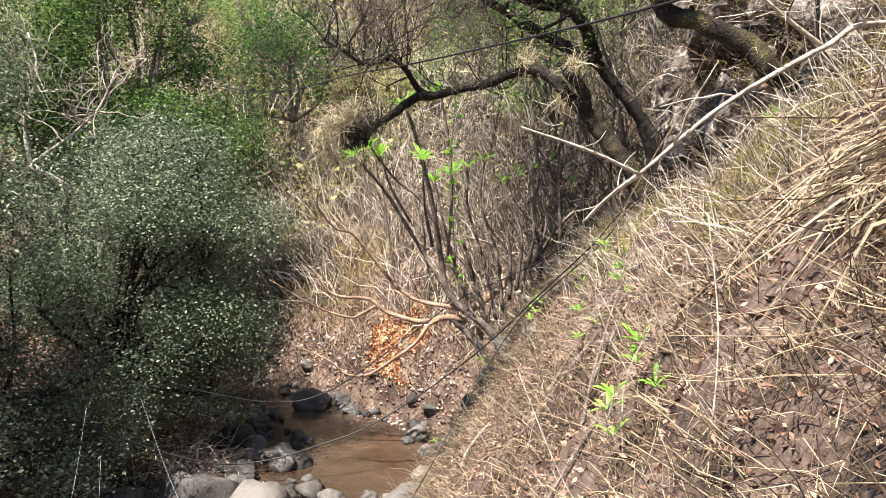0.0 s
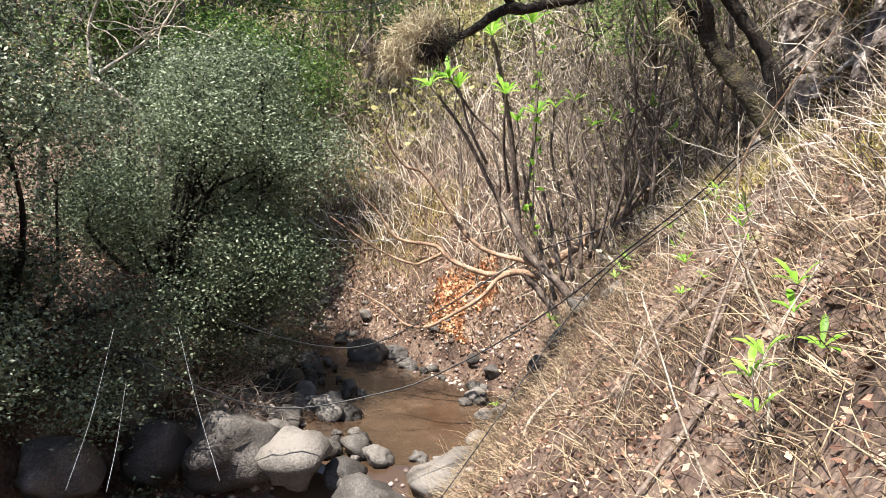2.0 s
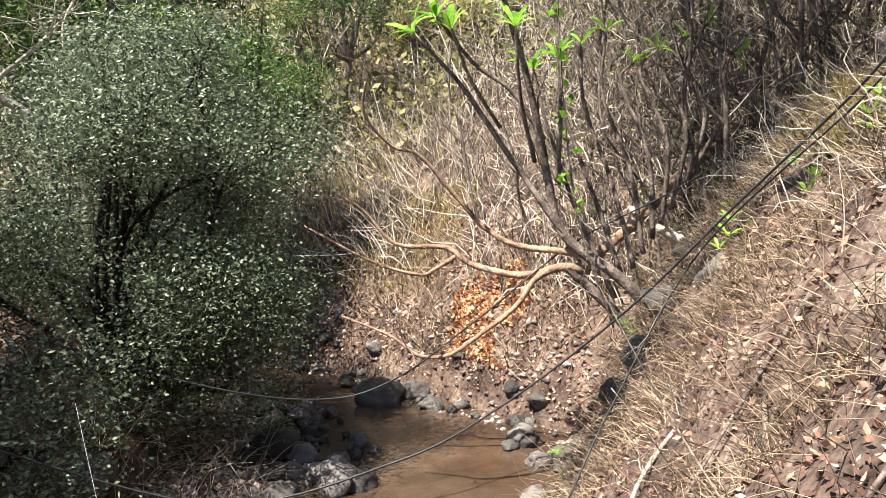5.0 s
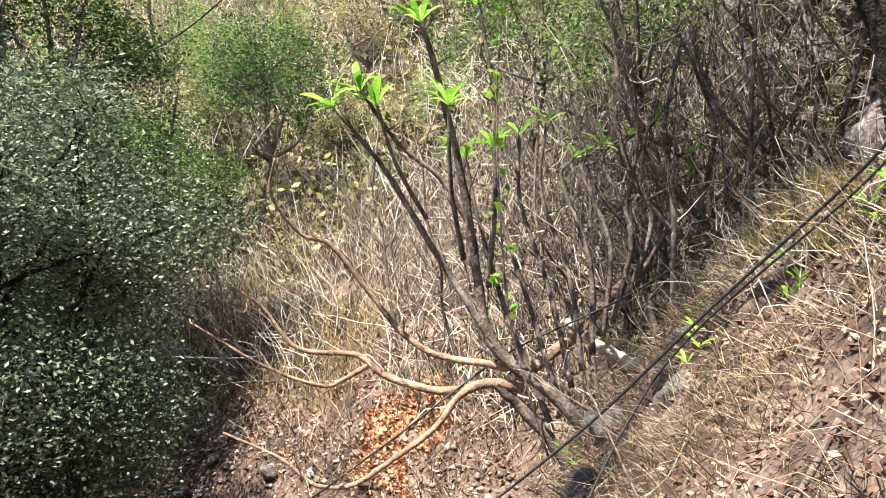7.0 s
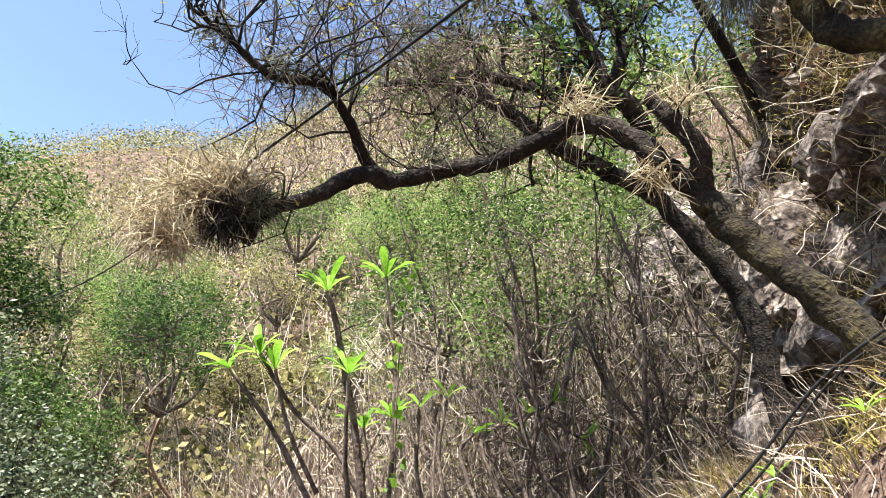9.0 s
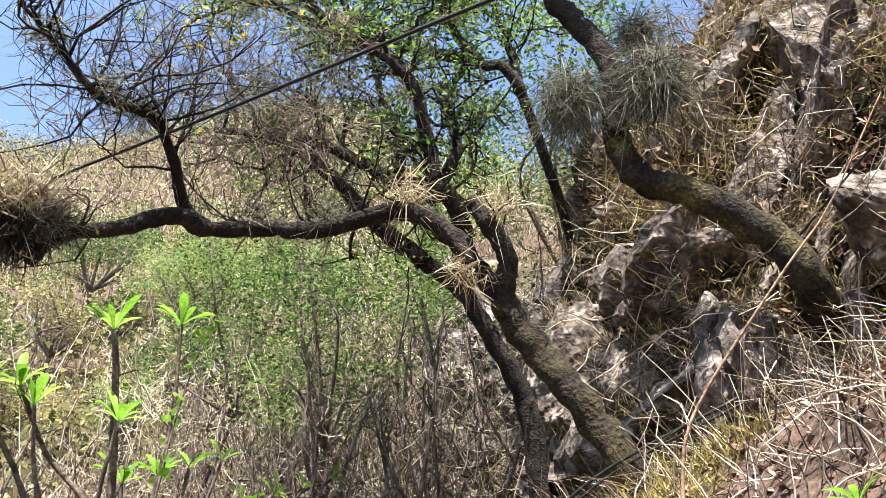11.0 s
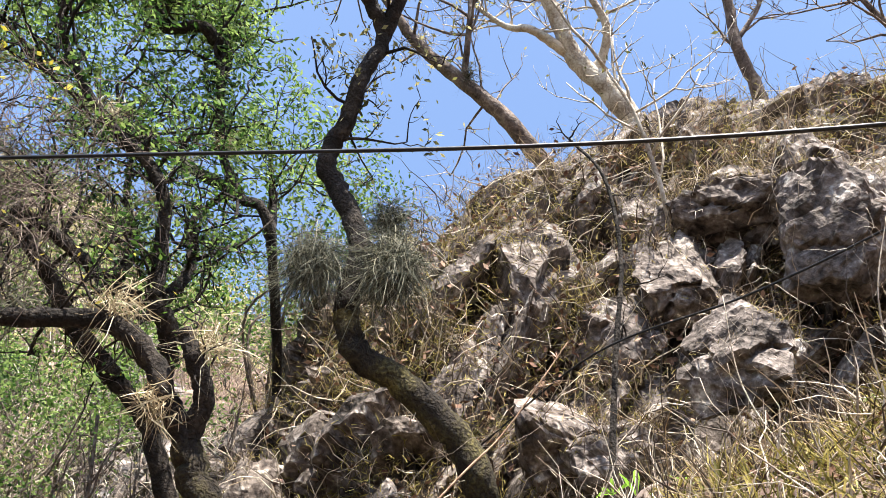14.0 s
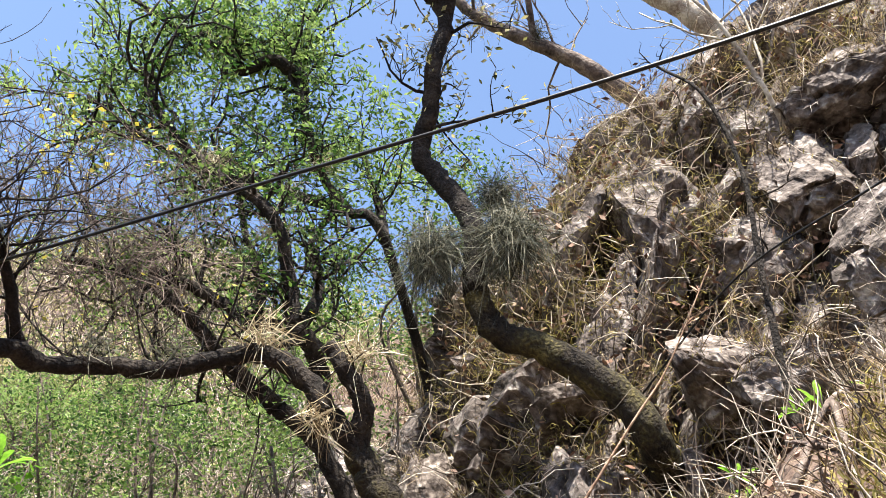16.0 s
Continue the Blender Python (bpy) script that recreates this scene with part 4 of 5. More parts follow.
def rosette(parent, at, way, size, count=8):
    """Long smooth leaves round a tip, each of them folded along its midrib."""
    s = Shell()
    n = np.array(way, float)
    n = n / np.linalg.norm(n) + np.array([0, 0, 0.5])
    n /= np.linalg.norm(n)
    e = np.cross(n, [0.3, 1, 0.2])
    e /= np.linalg.norm(e)
    g = np.cross(n, e)
    for k in range(count):
        a = k * 2.4 + rng.uniform(-0.3, 0.3)
        out = e * math.cos(a) + g * math.sin(a)
        side = np.cross(out, n)
        ln, rise = size * rng.uniform(0.7, 1.15), rng.uniform(0.6, 1.5)
        rib, lo, hi = [], [], []
        for t, wd in ((0, 0.02), (0.3, 0.1), (0.6, 0.15), (0.85, 0.1), (1.0, 0.01)):
            c = np.array(at) + out * ln * t + n * ln * (rise * t - 0.5 * t * t)
            rib.append(c)
            lo.append(c - side * wd * ln + n * wd * ln * 0.35)
            hi.append(c + side * wd * ln + n * wd * ln * 0.35)
        f = []
        for i in range(4):
            f += [(i, i + 1, 6 + i, 5 + i), (i + 1, i, 10 + i, 11 + i)]
        s.add(rib + lo + hi, f)
    part("leaf_rosette", s, LEAF_BRIGHT, parent, "bright green rosette of long leaves")

for at, way in TIPS:
    rosette(fr, at, way, 0.2 if at[0] < 0.2 else 0.15, 9 if at[0] < 0.2 else 5)

# ---- the dead pale log and roots by the shrub ----
def log(name, pts, r0, r1, mat, label):
    s = Shell()
    tube(s, spline(pts, 7), r0, r1, 9, 0.1)
    return tagged(s.made(name, mat, None, "", True), label, "log")

log("fallen_branch", [(1.45, 9.95, 1.45), (1.22, 10.0, 1.5), (1.0, 10.3, 1.62), (0.8, 10.6, 1.8)], 0.05, 0.035, BARK_PALE, "bleached fallen branch lying on the slope")
log("fallen_branch", [(0.3, 9.9, 1.4), (0.7, 10.1, 1.65), (1.1, 10.5, 1.95), (1.6, 11.0, 2.3), (2.0, 11.4, 2.6)], 0.05, 0.06, BARK_TAN, "pale fallen trunk lying up the hillside")
log("fallen_branch", [(0.75, 4.5, 1.75), (0.93, 4.31, 1.95), (1.29, 4.24, 2.2), (1.56, 3.95, 2.5)], 0.03, 0.024, BARK_GREY, "grey dead branch lying on the dry slope")
log("fallen_branch", on_ground(np.array([1.5, 1.9, 2.6]), np.array([7.0, 6.6, 6.0]), 0.03), 0.02, 0.025, BARK_GREY, "thin dead branch lying on the slope")
log("fallen_branch", [(0.9, 7.0, 1.5), (1.4, 6.9, 2.2), (2.0, 6.7, 3.0)], 0.018, 0.02, BARK_GREY, "thin dead branch lying on the slope")
sap = tree_root("dead_sapling", (0.49, 3.52, 1.4), "dead grey leaning sapling on the dry slope")
limb(sap, "trunk", [(0.45, 3.45, 1.25), (0.56, 3.62, 1.62), (0.68, 3.78, 1.75), (0.79, 4.05, 1.99), (1.06, 4.37, 2.4)], 0.022, 0.009, BARK_GREY, 5, 0.3, 0.004, 2)
limb(sap, "branch", [(0.68, 3.78, 1.75), (0.8, 4.0, 2.1), (1.05, 4.5, 2.5)], 0.012, 0.004, BARK_GREY, 5, 0.25, 0.003, 2)

# ---- evergreen bushes on the near bank ----
def crown_points(centres, n):
    """Places in the outer part of overlapping lobes, gathered in small clumps."""
    out = []
    total = sum(r[0] * r[1] + r[1] * r[2] + r[0] * r[2] for _, r in centres)
    for c, r in centres:
        k = int(n * (r[0] * r[1] + r[1] * r[2] + r[0] * r[2]) / total)
        q = max(k // 20, 1)
        d = rng.standard_normal((q, 3))
        d /= np.linalg.norm(d, axis=1)[:, None]
        p = np.array(c) + d * np.array(r) * (rng.uniform(0.25, 1.0, (q, 1)) ** 0.45) * (0.8 + 0.5 * rng.random((q, 1)))
        out.append(np.repeat(p, 20, 0) + rng.standard_normal((q * 20, 3)) * 0.12)
    return np.concatenate(out)

def bush(name, at, label, centres, n, size, leaf, bark, slim=0.5, trunk=0.06, spread=0.0, fork=None):
    root = tree_root(name, at, label, "bushes on the bank")
    s = Shell()
    if fork:
        mid = np.mean([c for c, r in centres], axis=0)
        top = np.array((mid[0], mid[1], fork))
        b = Shell()
        tube(b, spline([at, (np.array(at) + top) / 2 + rng.standard_normal(3) * 0.12, top], 7), trunk, trunk * 0.7, 7)
        part("trunk", b, bark, root)
        at, trunk = top, trunk * 0.6
    for c, r in centres:
        m = (np.array(at) + np.array(c)) / 2 + rng.standard_normal(3) * 0.25
        line = spline([at, m, c], 6)
        b = Shell()
        tube(b, line, trunk, trunk * 0.35, 6)
        part("limb", b, bark, root)
        sprout(s, line, 14, max(r) * 0.9, trunk * 0.22, 2, 0.4, 0.3)
    tagged(part("twig", s, bark, root), kind="stuff")
    leaf_part("crown", crown_points(centres, n), size, leaf, root, slim, spread)
    return root

def lobes(box, n, r):
    """Uneven lobes of foliage filling a rounded box."""
    (xa, xb), (ya, yb), (za, zb) = box
    got = []
    while len(got) < n:
        d = rng.uniform(-1, 1, 3)
        if np.abs(d ** 3).sum() > 1.0:
            continue
        q = r * rng.uniform(0.55, 1.35)
        got.append(((xa + (xb - xa) * (d[0] + 1) / 2, ya + (yb - ya) * (d[1] + 1) / 2, za + (zb - za) * (d[2] + 1) / 2), (q, q, q * 0.75)))
    return got

bush("evergreen_bush", (-4.2, 9.8, 0.6), "dense dark evergreen bush overhanging the stream", lobes(((-5.0, -2.45), (8.8, 11.0), (0.15, 3.7)), 40, 0.5), 120000, 0.042, LEAF_DARK, BARK, trunk=0.035)
bush("evergreen_bush", (-4.6, 7.0, 0.6), "dark shaded evergreen bush on the bank", lobes(((-6.6, -4.0), (4.6, 8.2), (0.6, 5.2)), 38, 0.6) + lobes(((-5.2, -3.2), (5.4, 8.6), (0.1, 1.6)), 16, 0.4), 150000, 0.042, LEAF_DARK, BARK, trunk=0.035)
bush("evergreen_bush", (-5.6, 11.8, 0.8), "grey-green evergreen bush farther along the bank", lobes(((-7.4, -3.6), (11.0, 12.9), (0.4, 3.9)), 24, 0.6), 52000, 0.05, LEAF_DARK, BARK, trunk=0.035)
low = scatter(2600, -6.5, -2.2, 4.5, 13.2, lambda x, y, dr, dl, dc: (dl > 0.95) & (patch(x, y, 1.0, 71) > 0.4))
low = np.repeat(low, 10, 0)
low[:, 2] += rng.uniform(0.02, 0.45, len(low))
stuff(leaves("bank_undergrowth", low, 0.05, LEAF_DARK, slim=0.5, spread=0.1), "dark low undergrowth on the bank", "undergrowth")
hang = scatter(1600, -4.8, -2.6, 8.4, 13.2, lambda x, y, dr, dl, dc: (dl > 0.3) & (dl < 1.9))
stuff(twigs("hanging_twigs", hang, rng.standard_normal((len(hang), 3)) * 0.5 + np.array([0.5, -0.1, 0.15]), 0.6, 0.004, TWIG, 5, 0.3, bow=0.2), "bare twigs hanging over the undercut bank", "twigs")

# green feathery trees up the valley
def valley_tree(x, y, tall, wide, label, leaf=LEAF_GREEN, n=8000, size=0.085):
    z = float(height(np.array([x]), np.array([y]))[0])
    c = []
    for k in range(9):
        a = k * 1.05 + x
        c.append(((x + math.cos(a) * wide * rng.uniform(0.3, 0.7), y + math.sin(a) * wide * rng.uniform(0.2, 0.6), z + tall * rng.uniform(0.45, 0.95)), (wide * 0.36, wide * 0.36, tall * 0.12)))
    bush("feathery_tree", (x, y, z - 0.1), label, c, n, size, leaf, BARK_GREY, 0.35, 0.08, 0.08, z + 0.35 * tall)

G = "feathery bright green tree up the valley"
for x, y, t, w in ((-4.9, 14.9, 6.4, 1.9), (-7.6, 12.4, 6.6, 2.1), (-6.4, 14.6, 6.8, 2.0), (-7.2, 13.6, 5.2, 1.9), (-5.6, 16.4, 4.6, 1.8), (-9.5, 12.2, 6.0, 2.2), (-3.4, 18.5, 4.2, 1.8), (-8.2, 18.5, 5.0, 2.3), (-12.5, 15.5, 6.5, 2.6), (-5.0, 22, 4.5, 2.2), (-11, 22, 5.5, 2.6), (0.6, 20.5, 4.0, 1.9), (-7.8, 9.0, 5.5, 2.0), (-8.5, 26, 5, 2.6), (-2, 25, 4.5, 2.2)):
    valley_tree(x, y, t, w, G)
for x, y, h, w in ((1.7, 11.2, 6.0, 1.3), (0.9, 13.4, 5.2, 1.3), (2.7, 12.4, 6.2, 1.5), (3.3, 9.6, 6.2, 1.2)):
    z = float(height(np.array([x]), np.array([y]))[0])
    bush("feathery_tree", (x, y, z - 0.1), "thin tree with airy light green leaves behind the thicket", lobes(((x - w, x + w), (y - w, y + w), (z + 0.5 * h, z + h)), 12, 0.55), 8000, 0.06, LEAF_GREEN, BARK_GREY, 0.4, 0.03, 0.06, z + 0.45 * h)
bush("feathery_tree", (-5.4, 13.3, 1.0), "tall dense bright green tree beside the stream", lobes(((-6.9, -4.3), (12.6, 14.6), (3.2, 7.2)), 24, 0.6), 42000, 0.075, LEAF_GREEN, BARK_GREY, 0.38, 0.08, 0.05, 3.2)
O = "dusty olive shrub on the hillside"
for k in range(26):
    x, y = rng.uniform(-9, 4), rng.uniform(14, 30)
    if float(beside(RIGHT_EDGE, np.array([x]), np.array([y]))[0][0]) > 1.5:
        valley_tree(x, y, rng.uniform(1.2, 2.6), rng.uniform(0.7, 1.4), O, LEAF_OLIVE if k % 3 else LEAF_GREEN, 2600, 0.09)

pale = tree_root("pale_tree", (-5.0, 10.6, 1.0), "bare pale-limbed tree rising out of the bushes")
limb(pale, "trunk", [(-4.9, 10.6, 1.0), (-4.7, 10.5, 2.2), (-4.76, 10.4, 2.79), (-5.4, 10.1, 3.33)], 0.055, 0.04, BARK_PALE)
limb(pale, "limb", [(-5.4, 10.1, 3.33), (-4.93, 10.3, 3.73), (-4.6, 10.4, 4.1), (-4.4, 10.5, 4.6)], 0.026, 0.01, BARK_PALE, 18, 0.8, 0.011, 3)
limb(pale, "limb", [(-5.4, 10.1, 3.33), (-5.45, 10.1, 3.9), (-5.2, 10.0, 4.5), (-5.3, 10.0, 5.0)], 0.026, 0.01, BARK_PALE, 18, 0.8, 0.011, 3)

# ---- air plants ----
def air_plant(at, r, n, mat, label, width=0.006, droop=0.0):
    p = np.repeat(np.array([at], float), n, 0) + rng.standard_normal((n, 3)) * r * 0.28
    d = rng.standard_normal((n, 3))
    d[:, 2] -= droop
    ob = blades("air_plant", p - np.array(at), r * 0.95, width, mat, 0.0, 0.01, way=d)
    ob.location = at
    return tagged(ob, label, "air plant", "air plants in the trees")

GREY = "grey shaggy ball of air plants hanging on the twisted trunk"
air_plant((1.55, 6.7, 4.98), 0.25, 1700, AIRPLANT, GREY, 0.005, 1.1)
air_plant((1.82, 6.36, 4.98), 0.26, 1800, AIRPLANT, GREY, 0.005, 1.1)
air_plant((1.86, 6.52, 5.45), 0.18, 700, AIRPLANT, GREY, 0.005, 0.2)
NEST = "bristly straw-coloured clump of air plants on the arching limb"
air_plant((-0.80, 7.03, 3.66), 0.2, 800, AIRPLANT_DRY, NEST, 0.006, -0.5)
air_plant((-0.95, 7.0, 3.62), 0.2, 700, AIRPLANT_DRY, NEST, 0.006, -0.3)
air_plant((-0.68, 7.03, 3.6), 0.13, 600, AIRPLANT, NEST, 0.005, 0.2)
# bark-dark blades put the shade under the bristly clump into colour
air_plant((-0.82, 7.02, 3.54), 0.14, 1300, BARK, "matted root ball under the air plants, its dark colour standing for shade", 0.005, 0.5)
air_plant((-1.1, 7.0, 3.48), 0.17, 500, AIRPLANT_DRY, NEST, 0.005, 0.0)
air_plant((-1.02, 7.0, 3.4), 0.14, 400, AIRPLANT_DRY, NEST, 0.005, 0.3)
SPIKY = "small spiky air plant on a limb"
for at in ((-0.66, 6.8, 4.16), (-0.5, 6.95, 4.22), (-0.9, 6.7, 4.25), (1.12, 6.66, 4.1), (0.42, 7.2, 4.08), (0.75, 6.9, 4.16), (1.05, 6.8, 3.8), (0.5, 8.0, 5.05), (0.2, 8.1, 5.2), (0.9, 7.6, 5.4), (1.0, 7.7, 5.9), (0.4, 7.7, 5.85), (1.3, 8.1, 6.7), (1.5, 6.7, 6.9), (2.6, 6.8, 8.1), (2.2, 7.1, 8.4), (0.3, 8.2, 7.6), (0.1, 7.3, 4.05), (1.45, 7.85, 5.6), (0.0, 7.9, 5.3)):
    air_plant(at, 0.14 + 0.05 * rng.random(), 170, AIRPLANT_DRY if rng.random() < 0.5 else AIRPLANT, SPIKY)
tangle = np.concatenate([np.array([(0.3, 7.9, 5.0)]) + np.clip(rng.standard_normal((900, 3)), -1.5, 1.5) * np.array([0.6, 0.35, 0.35]), np.array([(-0.3, 7.3, 4.7)]) + np.clip(rng.standard_normal((500, 3)), -1.3, 1.3) * np.array([0.5, 0.3, 0.4])])
stuff(twigs("hanging_twigs", tangle, rng.standard_normal((len(tangle), 3)), 0.5, 0.003, BARK_GREY, 6, 0.4, bow=0.1), "tangle of dry twigs and creepers in the limbs", "twigs")
yl = np.array([(-0.35, 7.6, 5.5)]) + rng.standard_normal((90, 3)) * np.array([0.2, 0.15, 0.14])
stuff(leaves("yellow_leaves", yl, 0.045, LEAF_YELLOW, slim=0.6), "yellow leaves of a creeper in the limbs", "leaves")

# ---- cables ----
def cable(pts, r, mat, label):
    s = Shell()
    tube(s, spline(pts, 9), r, r, 6, 0.0)
    return tagged(s.made("cable", mat, None, "", True), label, "cable")

cable([(2.6, 1.9, 4.17), (1.33, 4.21, 4.09), (0.27, 5.91, 4.1), (-0.79, 7.6, 4.16), (-2.9, 11.0, 4.4), (-8, 19.2, 6.2)], 0.0075, CABLE, "taut black cable strung overhead across the ravine")
BL = "black cable sagging down the slope and over the stream"
cable([(3.1, 7.2, 4.2), (2.6, 7.8, 3.6), (2.35, 9.0, 2.98), (1.21, 9.6, 2.1), (0.2, 9.7, 1.6), (-0.69, 9.44, 0.99), (-1.34, 8.96, 0.63), (-1.93, 8.79, 0.53), (-2.81, 8.52, 0.76), (-4.2, 8.3, 1.3)], 0.0075, CABLE, BL)
cable([(1.95, 6.1, 3.2), (1.6, 6.6, 2.9), (1.34, 6.91, 2.52), (0.91, 7.29, 2.01), (0.34, 7.55, 1.4), (-0.44, 7.55, 0.83), (-1.11, 7.47, 0.52), (-2.2, 7.3, 0.35), (-3.6, 7.0, 0.9)], 0.0075, CABLE, BL)
cable([(2.0, 6.1, 3.2), (1.65, 6.62, 2.9), (1.4, 6.95, 2.5), (0.75, 7.45, 1.75), (0.2, 7.2, 0.95), (-0.1, 6.9, 0.5), (-0.5, 6.6, -0.1)], 0.006, CABLE, BL)
cable([(-2.80, 6.96, 1.10), (-2.40, 6.45, 0.63), (-2.00, 5.94, 0.27)], 0.0014, STRING, "thin pale string hanging over the boulders")
cable([(-2.88, 6.06, 1.28), (-2.82, 5.68, 0.78), (-2.77, 5.29, 0.41)], 0.0014, STRING, "thin pale string hanging over the boulders")
cable([(-2.75, 6.00, 0.90), (-2.65, 5.70, 0.58), (-2.55, 5.39, 0.38)], 0.0014, STRING, "thin pale string hanging over the boulders")
cable([(-2.3, 9.6, 1.6), (-1.9, 9.9, 1.56), (-1.5, 10.2, 1.58)], 0.005, STRING, "short pale string in the branches")

# ---- dead palm straw beside the path ----
sp = on_ground(rng.uniform(1.3, 1.75, 420), rng.uniform(1.9, 2.6, 420))
sp[:, 2] += rng.uniform(0.0, 0.12, len(sp))
stuff(blades("dry_fronds", sp, 0.42, 0.01, STRAW, -0.3, 0.35, way=np.array([-0.8, -0.3, -0.1])), "heap of long dry palm fronds hanging down the slope", "dry fronds")

# low green weeds on the slope
def weed(x, y, size, label):
    root = new("weed")
    root.location = (x, y, float(height(np.array([x]), np.array([y]))[0]))
    tagged(root, label, "plant", "weeds on the slope")
    for k in range(3):
        a = rng.uniform(0, 6.28)
        rosette(root, (x + 0.09 * math.cos(a), y + 0.09 * math.sin(a), root.location.z + 0.05 + 0.08 * k), (math.cos(a) * 0.3, math.sin(a) * 0.3, 1), size, 6)

for x, y in ((1.0, 5.2), (1.25, 5.0), (0.95, 7.6), (1.05, 7.8), (1.5, 7.0), (1.35, 6.0), (2.6, 5.9), (2.4, 5.6), (2.9, 5.2), (0.75, 3.0), (0.9, 3.15), (0.5, 8.3), (1.3, 7.4), (2.2, 5.2), (0.0, 8.6), (3.2, 4.5)):
    weed(x, y, 0.075, "small fresh green weed on the dry slope")

# slender dark trees in the thicket
def slender(x, y, tall, lean, r):
    z = float(height(np.array([x]), np.array([y]))[0]) - 0.1
    root = tree_root("slender_tree", (x, y, z), "slender dark bare tree in the hillside thicket", "slender trees of the thicket")
    top = np.array([x + lean, y + rng.uniform(-0.3, 0.3), z + tall])
    base = np.array([x, y, z])
    mid = [base + (top - base) * k + rng.standard_normal(3) * 0.09 for k in (0.25, 0.5, 0.75)]
    line = limb(root, "trunk", [base, *mid, top], r, r * 0.4, BARK_GREY, 9, 0.7, r * 0.4, 3, None, 0.5, 7)
    limb(root, "limb", [line[12], line[12] + np.array([-0.3, 0, 0.4]), line[12] + np.array([-0.45, 0.05, 0.95])], r * 0.6, r * 0.25, BARK_GREY, 6, 0.5, r * 0.3, 2, None, 0.5, 6)

for x, y, h, l, r in ((1.5, 9.9, 2.9, -0.5, 0.03), (1.9, 10.3, 3.3, -0.7, 0.035), (2.3, 9.8, 3.2, -0.4, 0.03), (2.2, 10.9, 3.0, 0.2, 0.025), (1.2, 11.0, 2.8, -0.6, 0.025), (2.8, 10.6, 3.0, -0.5, 0.03), (0.6, 11.6, 2.6, -0.4, 0.022), (2.5, 11.8, 3.2, -0.3, 0.03), (1.5, 12.4, 3.0, 0.3, 0.025), (0.0, 12.6, 2.6, -0.5, 0.022), (2.7, 9.2, 2.6, -0.3, 0.022), (3.0, 8.4, 2.4, -0.5, 0.02), (1.0, 12.9, 3.1, -0.2, 0.025), (-0.8, 13.8, 2.8, -0.3, 0.025), (2.0, 13.4, 3.2, -0.4, 0.03)):
    slender(x, y, h, l, r)
for _ in range(22):
    slender(rng.uniform(1.0, 3.2), rng.uniform(9.8, 14.5), rng.uniform(2.0, 3.4), rng.uniform(-0.7, 0.2), rng.uniform(0.018, 0.034))

# bare branch reaching over the path from the slope
reach = tree_root("bare_branch", (1.9, 2.2, 3.3), "long pale thorny bare branch leaning out over the slope")
limb(reach, "branch", [(2.2, 2.6, 3.3), (1.3, 1.75, 3.42), (0.7, 1.24, 3.35), (0.54, 1.11, 3.29), (0.37, 1.03, 3.2), (0.26, 1.02, 3.11)], 0.006, 0.0025, BARK_PALE, 5, 0.12, 0.002, 1, sides=6)
limb(reach, "branch", [(0.54, 1.11, 3.29), (0.48, 1.1, 3.33), (0.38, 1.08, 3.4)], 0.004, 0.002, BARK_PALE, 3, 0.08, 0.0015, 1, sides=5)
limb(reach, "branch", [(0.26, 1.02, 3.11), (0.19, 1.0, 3.14), (0.1, 0.99, 3.17)], 0.003, 0.0015, BARK_PALE, 3, 0.08, 0.001, 1, sides=5)

limb(reach, "branch", [(0.26, 1.02, 3.11), (0.235, 1.08, 3.08), (0.21, 1.15, 3.04)], 0.004, 0.002, BARK_PALE, 3, 0.08, 0.0012, 1, sides=5)

# exposed roots, stalks, sticks
for k in range(7):
    a = rng.standard_normal(3) * 0.06
    log("root", [np.array((1.02, 9.2, 1.0)) + a, np.array((0.92, 9.05, 0.7)) + a * 1.6, np.array((0.82, 8.92, 0.5)) + a * 2.4], 0.012, 0.005, BARK_TAN, "orange-brown exposed root hanging from the bank")

def stalk(pts, r, mat, label, n=3):
    root = tree_root("dry_stem", pts[0], label, "dry stems on the slope")
    limb(root, "stem", pts, r, r * 0.4, mat, n, 0.25, r * 0.4, 2, sides=6)

DRY = "dry leafless stem standing on the slope"
stalk([(1.19, 3.29, 1.75), (1.12, 3.5, 2.02), (1.09, 3.57, 2.25)], 0.007, BARK_PALE, DRY)
stalk([(0.15, 6.4, 0.5), (0.21, 6.43, 0.8), (0.56, 6.79, 1.07), (0.9, 6.98, 1.35)], 0.014, BARK_PALE, "pale dead branch leaning against the bank", 5)
stalk([(2.62, 5.5, 3.4), (2.6, 5.45, 4.1), (2.57, 5.4, 4.52), (2.54, 5.33, 5.07), (2.41, 5.34, 5.61), (2.31, 5.52, 5.99)], 0.02, BARK, "thin crooked dark sapling on the slope", 8)
stalk([(1.3, 5.7, 2.6), (1.34, 5.67, 2.9), (1.51, 5.42, 3.33), (1.61, 5.3, 3.54), (1.72, 5.12, 3.92)], 0.006, BARK_TAN, "bent tan twig rising from the slope", 5)
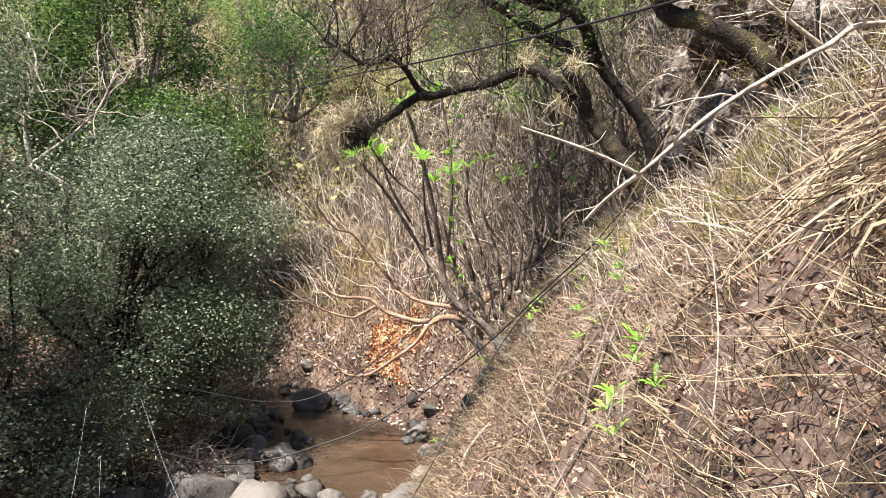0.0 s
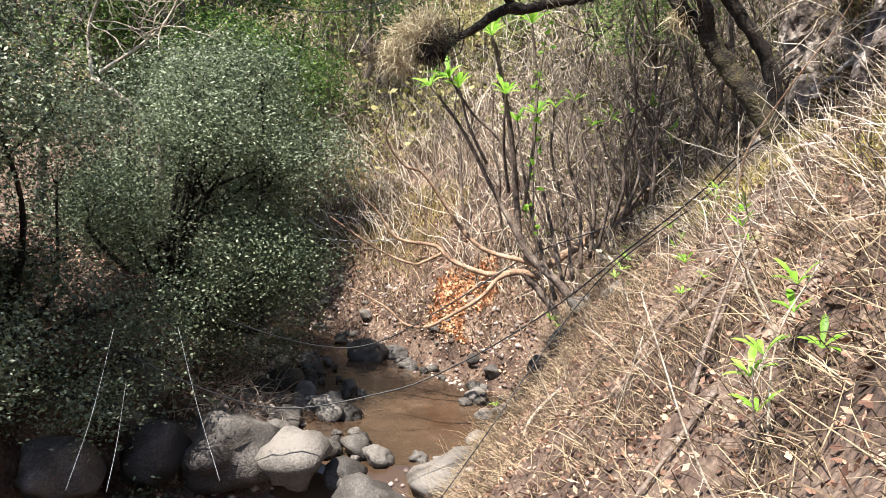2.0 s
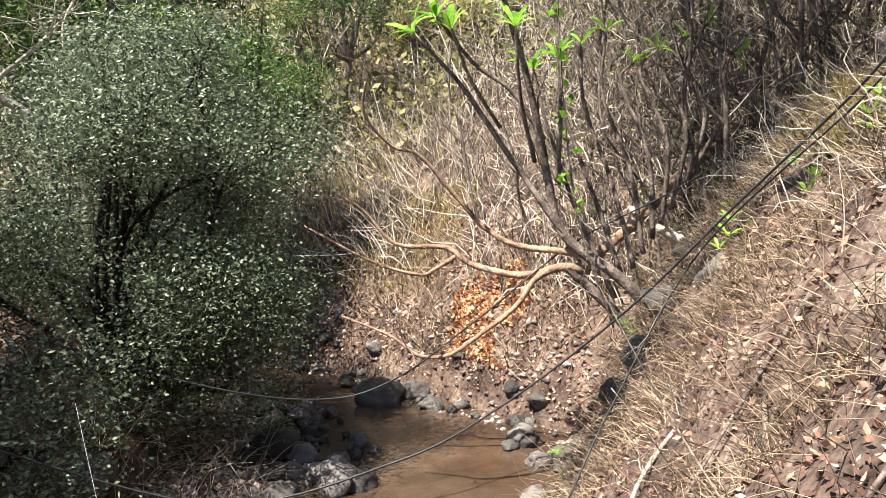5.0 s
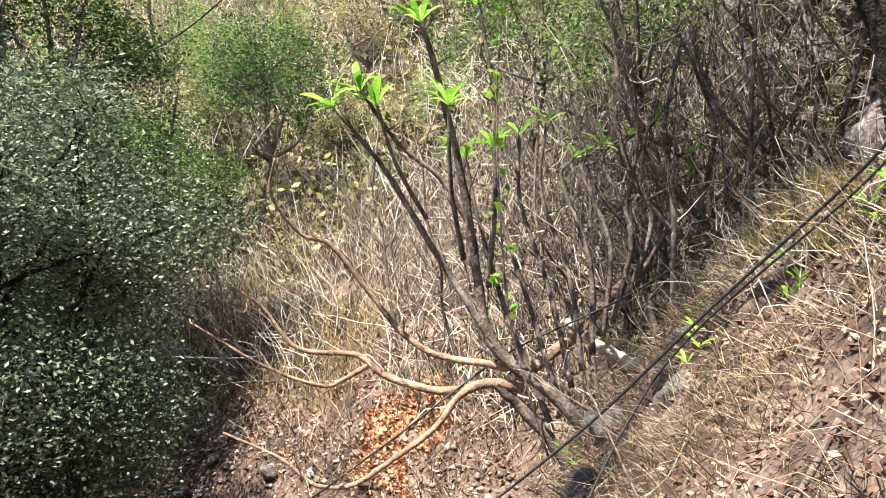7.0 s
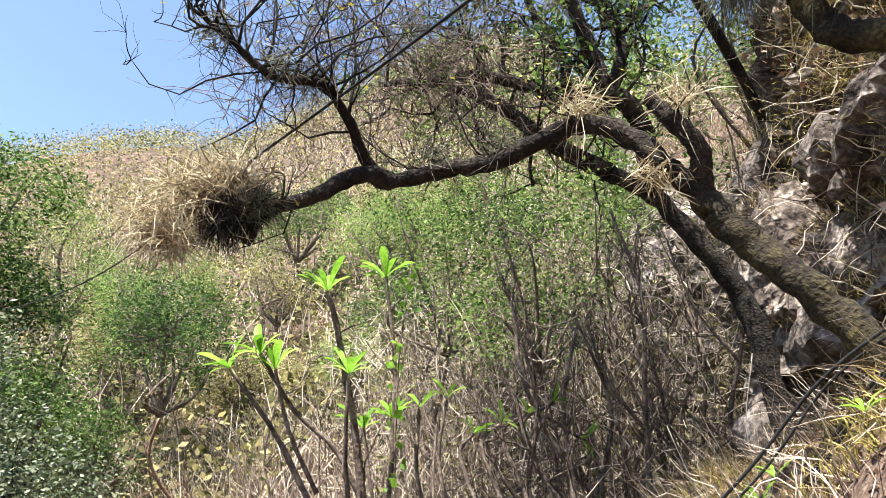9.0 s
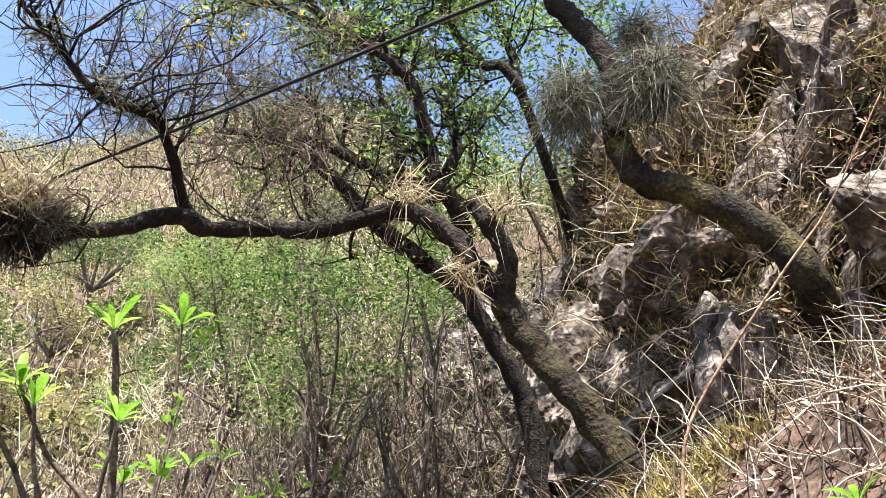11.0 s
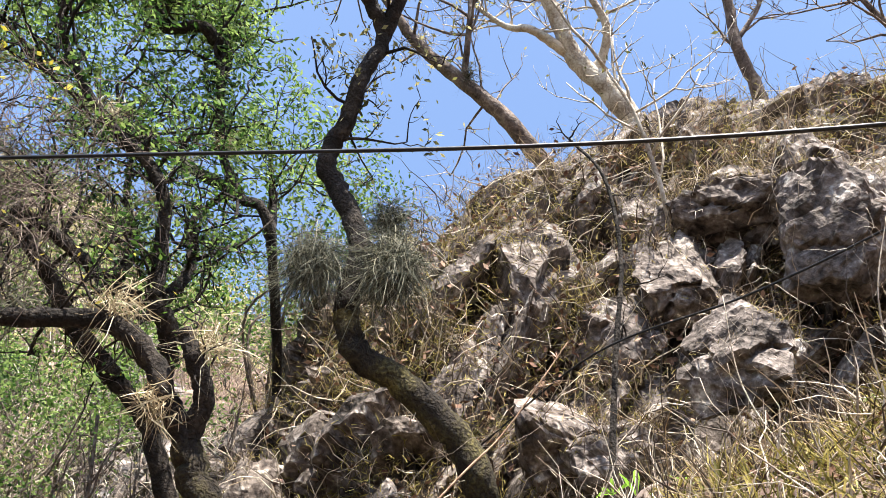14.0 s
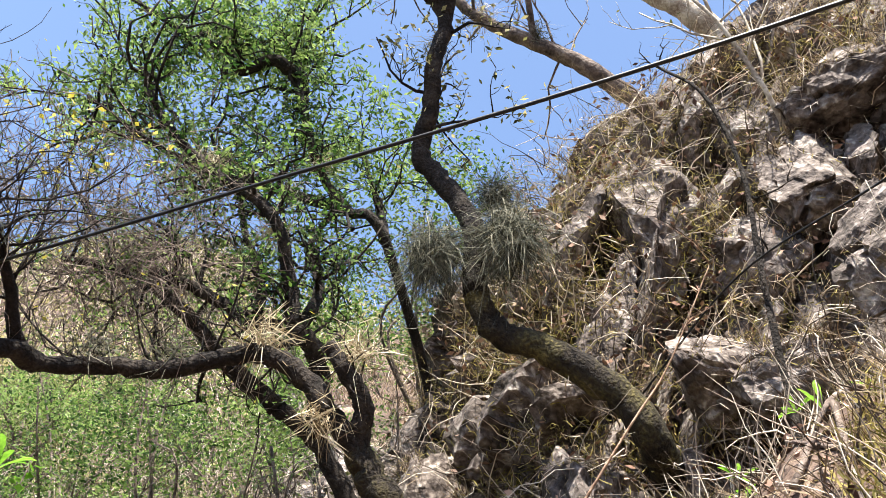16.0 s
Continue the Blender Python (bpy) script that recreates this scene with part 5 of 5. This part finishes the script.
for _ in range(46):
    x, y = rng.uniform(0.3, 3.4), rng.uniform(2.2, 8.8)
    b = on_ground(np.array([x]), np.array([y]), -0.03)[0]
    d = np.array([rng.normal(-0.1, 0.15), rng.normal(0, 0.15), 0.35 + 0.4 * rng.random()])
    stalk([b, b + d * 0.5 + rng.standard_normal(3) * 0.03, b + d], 0.004, TWIG if rng.random() < 0.6 else BARK_PALE, DRY, 5)
for _ in range(16):
    x, y = rng.uniform(0.5, 2.4), rng.uniform(2.6, 8.5)
    a = rng.uniform(0, 6.28)
    n = np.array([x, y]) + np.outer([0, 0.3, 0.65], [math.cos(a), math.sin(a)])
    log("stick", on_ground(n[:, 0], n[:, 1], 0.03), 0.011, 0.006, BARK_GREY, "dead grey stick lying on the slope")

# bank stones under the frangipani
for x, y, s in ((0.75, 8.5, 0.2), (0.95, 7.9, 0.18), (0.55, 8.2, 0.22), (1.0, 8.9, 0.16), (0.35, 8.0, 0.2), (1.1, 8.3, 0.12), (2.1, 9.2, 0.14), (1.9, 9.1, 0.1), (2.9, 6.0, 0.2), (2.6, 5.6, 0.12), (3.2, 5.7, 0.16)):
    z = float(height(np.array([x]), np.array([y]))[0])
    boulder(x, y, z - 0.25 * s, s * 0.8, "weathered stone set in the earth bank", flat=0.9)

# cables lying on the slope
for k in (0.0, 0.06):
    xs, ys = np.array([1.55, 1.75, 2.05, 2.35, 2.7, 3.0]), np.array([6.8, 6.4, 5.85, 5.3, 4.6, 3.8]) + k
    cable(on_ground(xs, ys, 0.05), 0.009, CABLE, "black cable lying on the dry slope")
cable([(2.75, 6.42, 4.3), (2.53, 5.5, 4.49), (2.44, 4.65, 4.45), (2.3, 3.9, 4.45), (2.2, 3.0, 4.6)], 0.006, CABLE, "thin black cable running along the rock face")

# green creeper climbing one stem of the frangipani
vine = new("creeper")
vine.location = (0.45, 9.35, 1.0)
tagged(vine, "green heart-leaved creeper climbing a thin stem", "creeper")
up = limb(vine, "stem", [(0.45, 9.35, 0.9), (0.2, 9.3, 1.8), (0.12, 9.25, 2.6), (0.1, 9.2, 3.4), (0.16, 9.15, 4.2)], 0.01, 0.005, BARK_GREY, sides=6)
tagged(leaf_part("leaf", np.repeat(up[8:], 3, 0), 0.08, LEAF_BRIGHT, vine, 0.75, 0.05, 0.4), kind="stuff")
